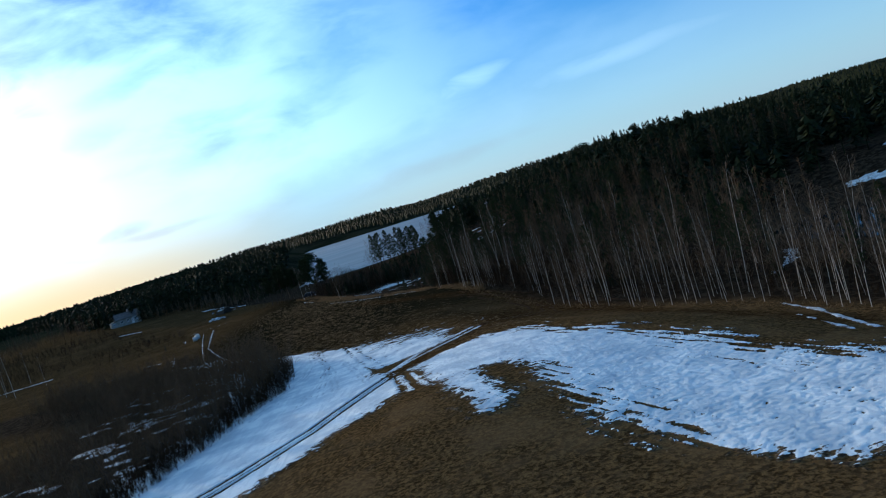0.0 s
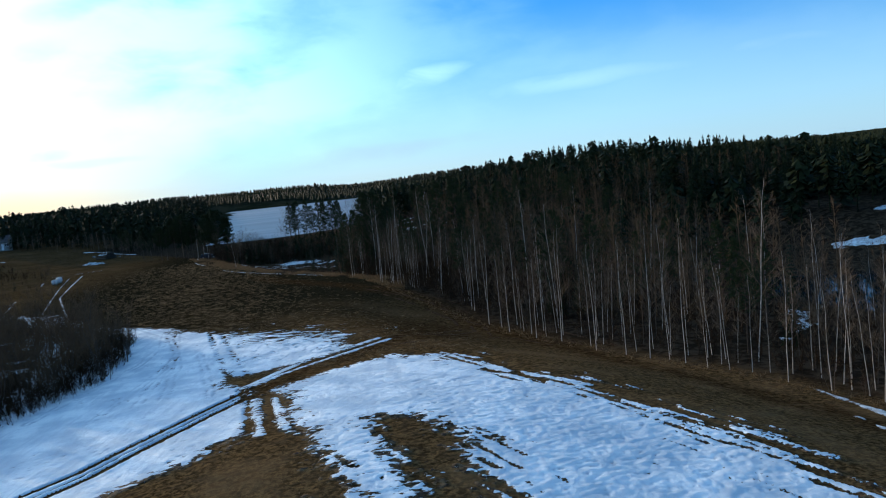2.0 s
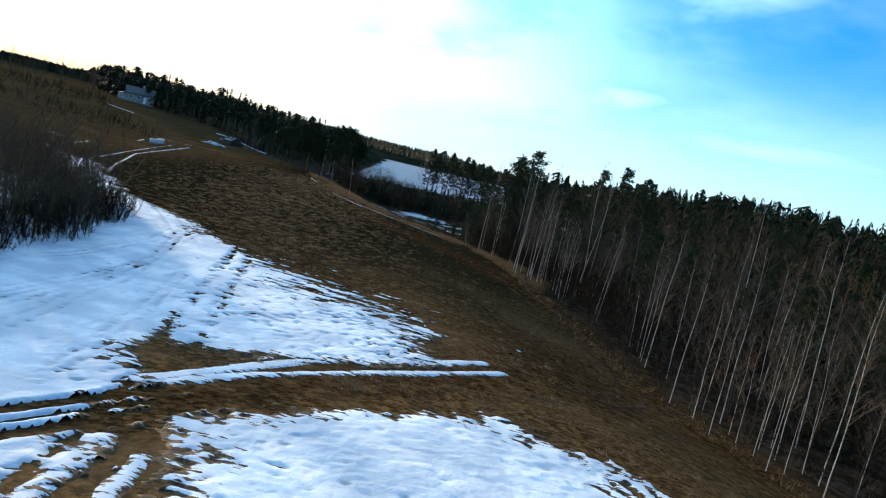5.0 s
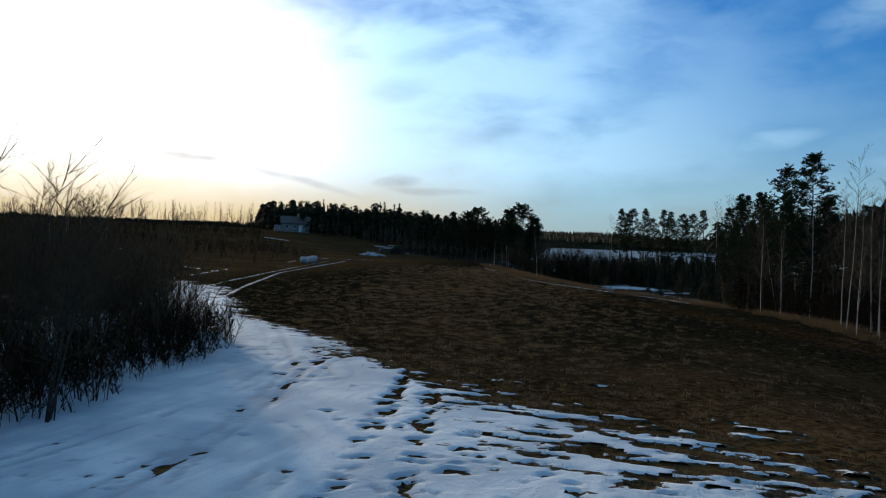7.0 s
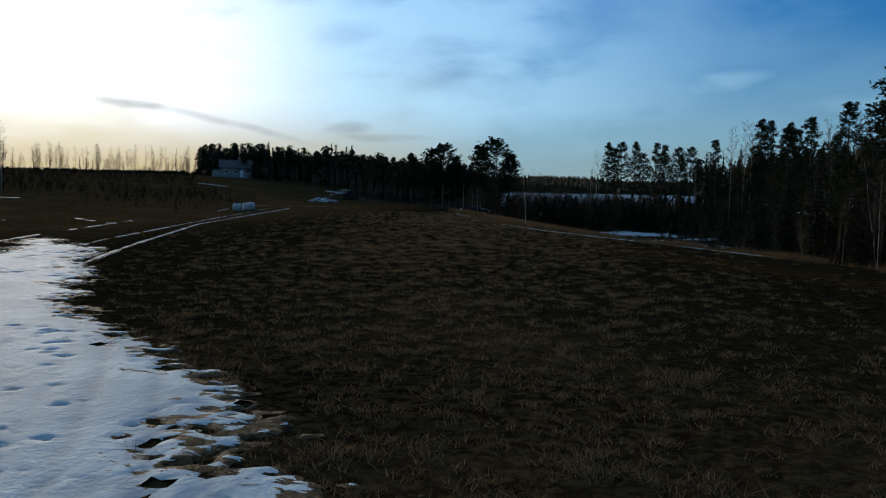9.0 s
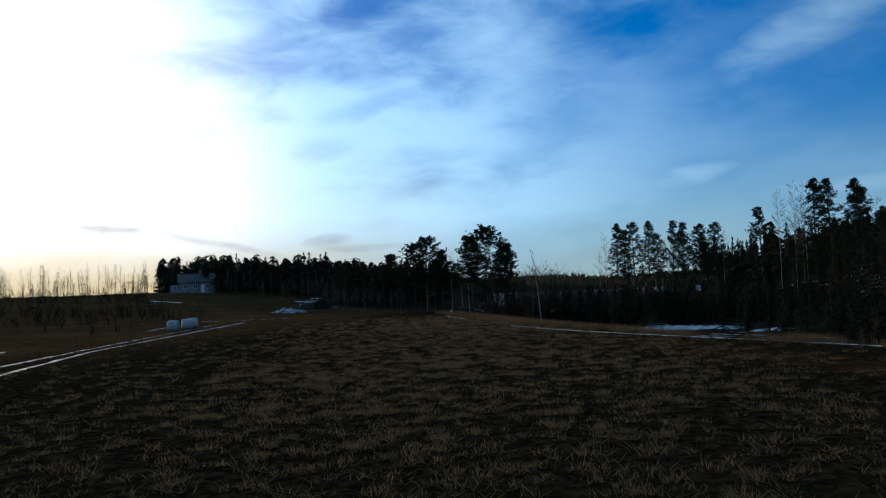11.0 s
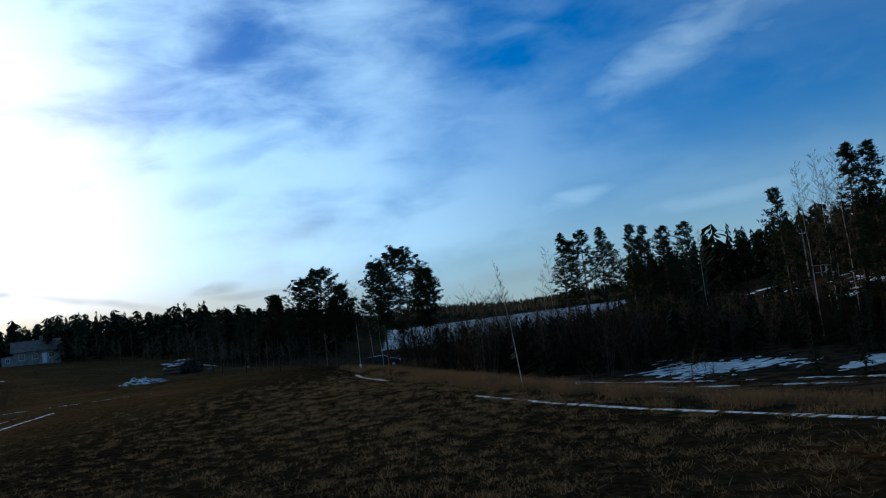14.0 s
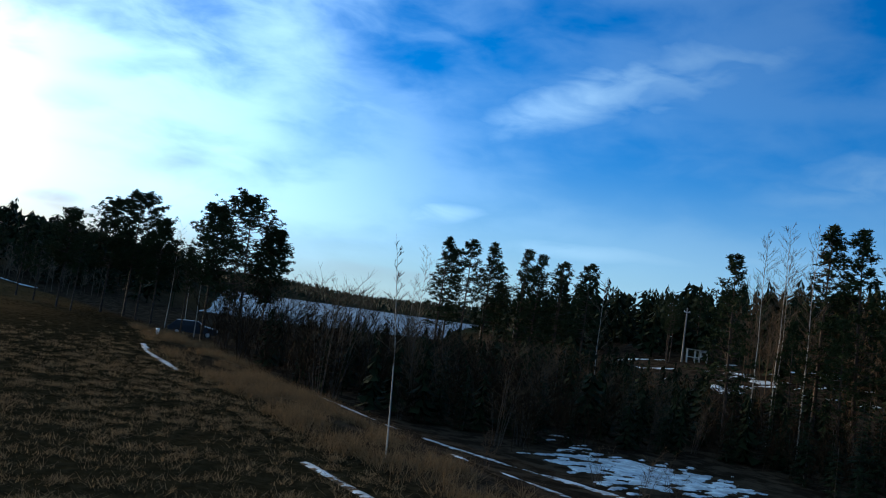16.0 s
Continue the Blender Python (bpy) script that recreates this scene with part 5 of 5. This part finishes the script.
def field_keep(x, y, q):
    near = np.exp(-(segment_distance(x, y, FIELD_LINE) / 9) ** 2)
    clump = sstep(0.49, 0.66, fbm(x / 0.42, y / 0.30, 71, 3)) * (0.5 + 0.5 * sstep(0.34, 0.58, fbm(x / 3.5, y / 3.5, 73, 2)))
    free = (east_of_edge(x, y) < 0) & (west_mask(x, y) < -0.1) & (east_mask(x, y) < -0.1)
    return free & (q < near * (0.06 + 0.94 * clump))


blades("field_grass", "flattened straw-coloured grass tufts on the field", "straw", meadow_places(301, 330000, (-48, 4, 68, 176), field_keep), 20, 0.03, 0.16, 0.009, 0.12, 302, 2.2)
blades("edge_straw", "tall dry straw along the field edge", "reed", meadow_places(303, 240000, (-44, 0, 104, 178), lambda x, y, q: (np.abs(east_of_edge(x, y) - 2.0) < 2.3) & (q < 0.6 * sstep(0.36, 0.62, fbm(x / 1.3, y / 1.3, 72, 3)))), 10, 0.14, 0.55, 0.009, 0.14, 304, 1.3)
blades("wood_fringe", "pale dry grass fringe under the birches", "reed", meadow_places(305, 12000, (-6, 30, 44, 116), lambda x, y, q: (np.abs(east_of_edge(x, y) - 0.3) < 0.8) & (q < 0.8)), 8, 0.12, 0.4, 0.012, 0.12, 306, 0.8)


# ---------------------------------------------------------------- farm things
def bale_shape(seed, width=1.15, rad=0.58):
    """A wrapped round bale on its side: bulged drum with sagging, creased film."""
    r = random.Random(seed)
    s = Shape()
    rings, sides = 9, 22
    for i in range(rings):
        t = i / (rings - 1)
        x = (t - 0.5) * width
        edge = min(t, 1 - t) * 2
        rr = rad * (0.80 + 0.20 * min(1, edge * 3.2) ** 0.5)
        for k in range(sides):
            a = 6.283 * k / sides
            q = rr * (1 + 0.018 * r.uniform(-1, 1))
            z = math.sin(a) * q
            s.v.append((x + 0.012 * r.uniform(-1, 1), math.cos(a) * q * 1.03, max(z, -rad * 0.90) + rad * 0.90))
    for i in range(rings - 1):
        for k in range(sides):
            s.f.append((i * sides + k, (i + 1) * sides + k, (i + 1) * sides + (k + 1) % sides, i * sides + (k + 1) % sides))
    s.f.append(tuple(range(sides)))
    s.f.append(tuple(range((rings - 1) * sides, rings * sides))[::-1])
    return s


for i, (x, y, turn) in enumerate(((-55.7, 153.6, 20), (-56.0, 156.2, 35), (-56.7, 158.2, 28))):
    b = new("hay_bale", bale_shape(40 + i).mesh("hay_bale", "wrap", True))
    b.matrix_basis = pose(x * U, y * U, gz(x * U, y * U) - 0.03, 0, 0, turn)
    tagged(b, "round hay bale in white plastic wrap beside the lane", "hay bale", "bales by the lane")
for x, y, k in ((-64.6, 171.6, 2), (-65.3, 172.6, 0), (-64.2, 172.8, 2), (-66.0, 171.4, 4), (-65.0, 173.8, 2)):
    BUSH.place(k, x * U, y * U, "dark rounded bush beyond the wrapped bales", "bushes beyond the bales", 0.62, rnd.uniform(0, 360))
BUSH.place(4, -44.0 * U, 131.0 * U, "small dark bush beside the lane", "", 0.6, 70)
SMALL_SPRUCE.place(2, -60.5 * U, 150 * U, "small spruce on the far side of the lane", "", 0.8, 0)


def snow_heap():
    """A long heap of old ploughed snow, lumpy and dirty."""
    s = Shape()
    nx, ny = 26, 12
    for j in range(ny):
        for i in range(nx):
            u, v = i / (nx - 1) * 2 - 1, j / (ny - 1) * 2 - 1
            h = max(0, 1 - u * u) ** 0.7 * max(0, 1 - v * v) * (0.55 + 0.7 * float(vnoise(np.array(i * 0.35), np.array(j * 0.5), 5)))
            s.v.append((u * 3.0, v * 1.2, h * 0.95 - 0.05))
    for j in range(ny - 1):
        for i in range(nx - 1):
            k = j * nx + i
            s.f.append((k, k + 1, k + nx + 1, k + nx))
    ob = new("snow_heap", s.mesh("snow_heap", "old_snow"))
    ob.matrix_basis = pose(-61.8 * U, 190 * U, gz(-61.8 * U, 190 * U), 0, 0, 10)
    tagged(ob, "long heap of dirty ploughed snow on the field", "snow heap")


snow_heap()


def boulder(x, y, size, seed):
    bm = bmesh.new()
    bmesh.ops.create_icosphere(bm, subdivisions=2, radius=size)
    r = random.Random(seed)
    o = Vector((r.uniform(0, 9), r.uniform(0, 9), 0))
    for v in bm.verts:
        v.co *= 0.75 + 0.5 * noise.noise(v.co / size * 0.9 + o)
        v.co.z *= 0.7
    me = bpy.data.meshes.new("boulder")
    bm.to_mesh(me)
    bm.free()
    me.materials.append(MAT["stone"])
    ob = new("boulder", me)
    ob.matrix_basis = pose(x * U, y * U, gz(x * U, y * U) + 0.2 * size, 0, 0, r.uniform(0, 360))
    tagged(ob, "grey field stone cleared to the yard edge", "stone", "cleared field stones")


for i, (x, y, q) in enumerate(((-63, 205, 0.8), (-64.5, 206, 0.6), (-66, 207.5, 0.9), (-61.5, 206.5, 0.5), (-67.8, 208, 0.7))):
    boulder(x, y, q, i)


def house():
    """Low grey farmhouse with a gable roof, a lean-to porch and white-framed windows."""
    root = thing("farmhouse", "low grey wooden farmhouse with a gable roof", "house")
    w2, d2, eave, ridge = 4.3, 3.2, 2.7, 4.7
    walls = Shape()
    walls.box((-w2, -d2, -0.6), (w2, d2, eave))
    for sx in (-w2, w2):
        i = len(walls.v)
        walls.v += [(sx, -d2, eave), (sx, d2, eave), (sx, 0, ridge - 0.08)]
        walls.f.append((i, i + 1, i + 2))
    part("wall", walls, "house", root)
    for sy, nm in ((-1, "roof"), (1, "roof")):
        r = Shape()
        a, b = Vector((-w2 - 0.45, sy * (d2 + 0.5), eave - 0.28)), Vector((w2 + 0.45, sy * (d2 + 0.5), eave - 0.28))
        c, d = Vector((w2 + 0.45, 0, ridge)), Vector((-w2 - 0.45, 0, ridge))
        up = Vector((0, 0, 0.12))
        r.quad(a, b, c, d)
        r.quad(a + up, d + up, c + up, b + up)
        r.quad(a, a + up, b + up, b)
        r.quad(a, d, d + up, a + up)
        r.quad(b, b + up, c + up, c)
        part(nm, r, "roof", root)
    ch = Shape()
    ch.box((0.6, -0.35, ridge - 0.5), (1.25, 0.35, ridge + 0.9))
    part("chimney", ch, "stone", root)
    porch = Shape()
    porch.box((-w2 - 2.2, -d2 + 0.4, -0.6), (-w2 + 0.003, d2 - 1.0, 2.0))
    part("porch", porch, "house", root, "grey boarded lean-to")
    pr = Shape()
    pr.quad((-w2 - 2.5, -d2 + 0.1, 1.95), (-w2, -d2 + 0.1, 2.65), (-w2, d2 - 0.7, 2.65), (-w2 - 2.5, d2 - 0.7, 1.95))
    pr.quad((-w2 - 2.5, -d2 + 0.1, 1.87), (-w2 - 2.5, d2 - 0.7, 1.87), (-w2, d2 - 0.7, 2.57), (-w2, -d2 + 0.1, 2.57))
    part("porch_roof", pr, "roof", root)

    def window(x, y0, z0, ww, hh):
        f = Shape()
        t = 0.09
        for lo, hi in (((x - ww, y0, z0), (x + ww, y0 + 0.06, z0 + t)), ((x - ww, y0, z0 + hh - t), (x + ww, y0 + 0.06, z0 + hh)), ((x - ww, y0, z0 + t), (x - ww + t, y0 + 0.06, z0 + hh - t)), ((x + ww - t, y0, z0 + t), (x + ww, y0 + 0.06, z0 + hh - t)), ((x - 0.03, y0, z0 + t), (x + 0.03, y0 + 0.06, z0 + hh - t))):
            f.box(lo, hi)
        fr = part("window", f, "trim", root, "white-painted window frame")
        g = Shape()
        g.box((x - ww + t, y0 + 0.02, z0 + t), (x + ww - t, y0 + 0.04, z0 + hh - t))
        part("pane", g, "glass", fr)

    for x in (-2.8, -0.4, 2.6):
        window(x, -d2 - 0.05, 0.9, 0.55, 1.2)
    window(-w2 - 1.1, -d2 + 0.35, 0.7, 0.4, 0.9)
    door = Shape()
    door.box((0.9, -d2 - 0.05, -0.1), (1.75, -d2 + 0.01, 1.95))
    dr = part("door", door, "trim", root, "white boarded door")
    hd = Shape()
    hd.box((0.98, -d2 - 0.10, 0.9), (1.03, -d2 - 0.05, 1.05))
    part("handle", hd, "metal", dr)
    x, y = -101.4 * U, 235 * U
    root.matrix_basis = pose(x, y, gz(x, y) + 0.1, 0, 0, 32)


house()


def log_pile():
    """Dark logs stacked loosely at the yard edge, old snow on top."""
    root = thing("log_pile", "dark pile of logs with old snow on top", "log pile")
    r = random.Random(5)
    for row, count in enumerate((9, 8, 6, 4)):
        for k in range(count):
            x = (k - (count - 1) / 2) * 0.62 + r.uniform(-.08, .08)
            s = Shape()
            s.tube([Vector((x, -1.6 + r.uniform(-.3, .3), 0.26 + 0.46 * row)), Vector((x + r.uniform(-.2, .2), 1.6 + r.uniform(-.3, .3), 0.26 + 0.46 * row))], [0.27, 0.24], 9)
            s.f.append(tuple(range(9))[::-1])
            part("log", s, "alder", root)
    cap = Shape()
    for k in range(7):
        x = -1.9 + 0.62 * k
        z = 2.0 - 0.16 * abs(k - 3) * 1.4
        cap.box((x - 0.3, -1.2 + 0.2 * r.random(), z - 0.1), (x + 0.3, 1.1 + 0.3 * r.random(), z + 0.05), 0.08)
    part("snow_cap", cap, "old_snow", root, "rest of old snow")
    x, y = -63.4 * U, 203.5 * U
    root.matrix_basis = pose(x, y, gz(x, y), 0, 0, 72)


log_pile()


def pole():
    root = thing("power_pole", "grey wooden power pole with a short crossarm", "power pole")
    p = Shape()
    p.tube([Vector((0, 0, -0.3)), Vector((0, 0, 4)), Vector((0, 0, 8.0))], [0.14, 0.12, 0.09], 9)
    part("post", p, "pole", root, smooth=True)
    a = Shape()
    a.box((-0.65, -0.06, 7.3), (0.65, 0.06, 7.42))
    arm = part("crossarm", a, "metal", root)
    for x in (-0.55, 0.0, 0.55):
        q = Shape()
        q.tube([Vector((x, 0, 7.42)), Vector((x, 0, 7.52)), Vector((x, 0, 7.62))], [0.05, 0.07, 0.03], 8)
        part("insulator", q, "trim", arm)
    x, y = 11.0 * U, 213.5 * U
    root.matrix_basis = pose(x, y, gz(x, y), 0, 0, 25)


pole()


def shelter():
    """A small open shelter: pale posts and rails, one end boarded in with a window opening."""
    root = thing("shelter", "small pale timber shelter in the forest clearing", "shelter")
    for x in (-1.75, -0.35, 0.45, 1.75):
        for y in (-0.7, 0.7):
            s = Shape()
            s.box((x - 0.06, y - 0.06, -0.5), (x + 0.06, y + 0.06, 2.15))
            part("post", s, "shed", root)
    for z in (0.75, 2.15):
        for y in (-0.76, 0.64):
            s = Shape()
            s.box((-1.85, y, z), (1.85, y + 0.12, z + 0.14))
            part("rail", s, "shed", root)
    for lo, hi in (((0.45, -0.79, 0.89), (1.75, -0.76, 1.25)), ((0.45, -0.79, 1.85), (1.75, -0.76, 2.15)), ((0.45, -0.79, 1.25), (0.70, -0.76, 1.85)), ((1.50, -0.79, 1.25), (1.75, -0.76, 1.85)), ((1.76, -0.7, 0.89), (1.79, 0.7, 2.15))):
        s = Shape()
        s.box(lo, hi)
        part("board", s, "shed", root)
    r = Shape()
    r.box((-2.0, -1.0, 2.29), (2.0, 1.0, 2.37))
    part("roof", r, "roof", root)
    x, y = 12.6 * U, 213.2 * U
    root.matrix_basis = pose(x, y, gz(x, y) + 0.05, 0, 0, -18) @ Matrix.Scale(0.8, 4)


shelter()


def car():
    """A dark estate car parked on the shore."""
    root = thing("parked_car", "dark blue estate car parked under the shore pines", "car")
    prof = [(-2.2, 0.35), (-2.25, 0.75), (-1.95, 0.98), (-1.55, 1.40), (0.35, 1.45), (1.05, 1.02), (2.0, 0.88), (2.2, 0.65), (2.2, 0.35)]
    body = Shape()
    n = len(prof)
    for y, k in ((-0.84, 0.96), (-0.78, 1.0), (0.78, 1.0), (0.84, 0.96)):
        body.v += [(x * k, y * (0.86 if z > 1.1 else 1.0), 0.35 + (z - 0.35) * k) for x, z in prof]
    for j in range(3):
        for i in range(n):
            a, b = j * n + i, j * n + (i + 1) % n
            body.f.append((a, b, b + n, a + n))
    body.f += [tuple(range(n))[::-1], tuple(range(3 * n, 4 * n))]
    part("body", body, "car", root)
    for sy in (-0.755, 0.755):
        g = Shape()
        y = sy
        g.quad((-1.45, y, 1.0), (0.75, y, 1.02), (0.25, y * 0.93, 1.36), (-1.3, y * 0.93, 1.33))
        part("side_window", g, "glass", root)
    for sx in (-1.35, 1.4):
        for sy in (-0.80, 0.80):
            t = Shape()
            t.tube([Vector((sx, sy - 0.1, 0.32)), Vector((sx, sy + 0.1, 0.32))], [0.32, 0.32], 16)
            t.f.append(tuple(range(16))[::-1])
            tyre = part("wheel", t, "rubber", root)
            q = Shape()
            q.tube([Vector((sx, sy - 0.105, 0.32)), Vector((sx, sy + 0.105, 0.32))], [0.19, 0.19], 12)
            q.f.append(tuple(range(12))[::-1])
            part("rim", q, "metal", tyre)
    for sy in (-0.55, 0.55):
        h = Shape()
        h.box((2.12, sy - 0.18, 0.62), (2.22, sy + 0.18, 0.78))
        part("headlight", h, "trim", root)
    x, y = -37.5 * U, 187 * U
    root.matrix_basis = pose(x, y, gz(x, y), 0, 0, 8)


car()


def marker():
    root = thing("marker_post", "short white marker post at the end of the path", "post")
    p = Shape()
    p.box((-0.12, -0.12, -0.1), (0.12, 0.12, 0.42), 0.02)
    part("post", p, "trim", root)
    c = Shape()
    c.box((-0.14, -0.14, 0.42), (0.14, 0.14, 0.47), 0.03)
    part("cap", c, "metal", root)
    x, y = -36.6 * U, 173 * U
    root.matrix_basis = pose(x, y, gz(x, y), 3, 0, 15)


marker()
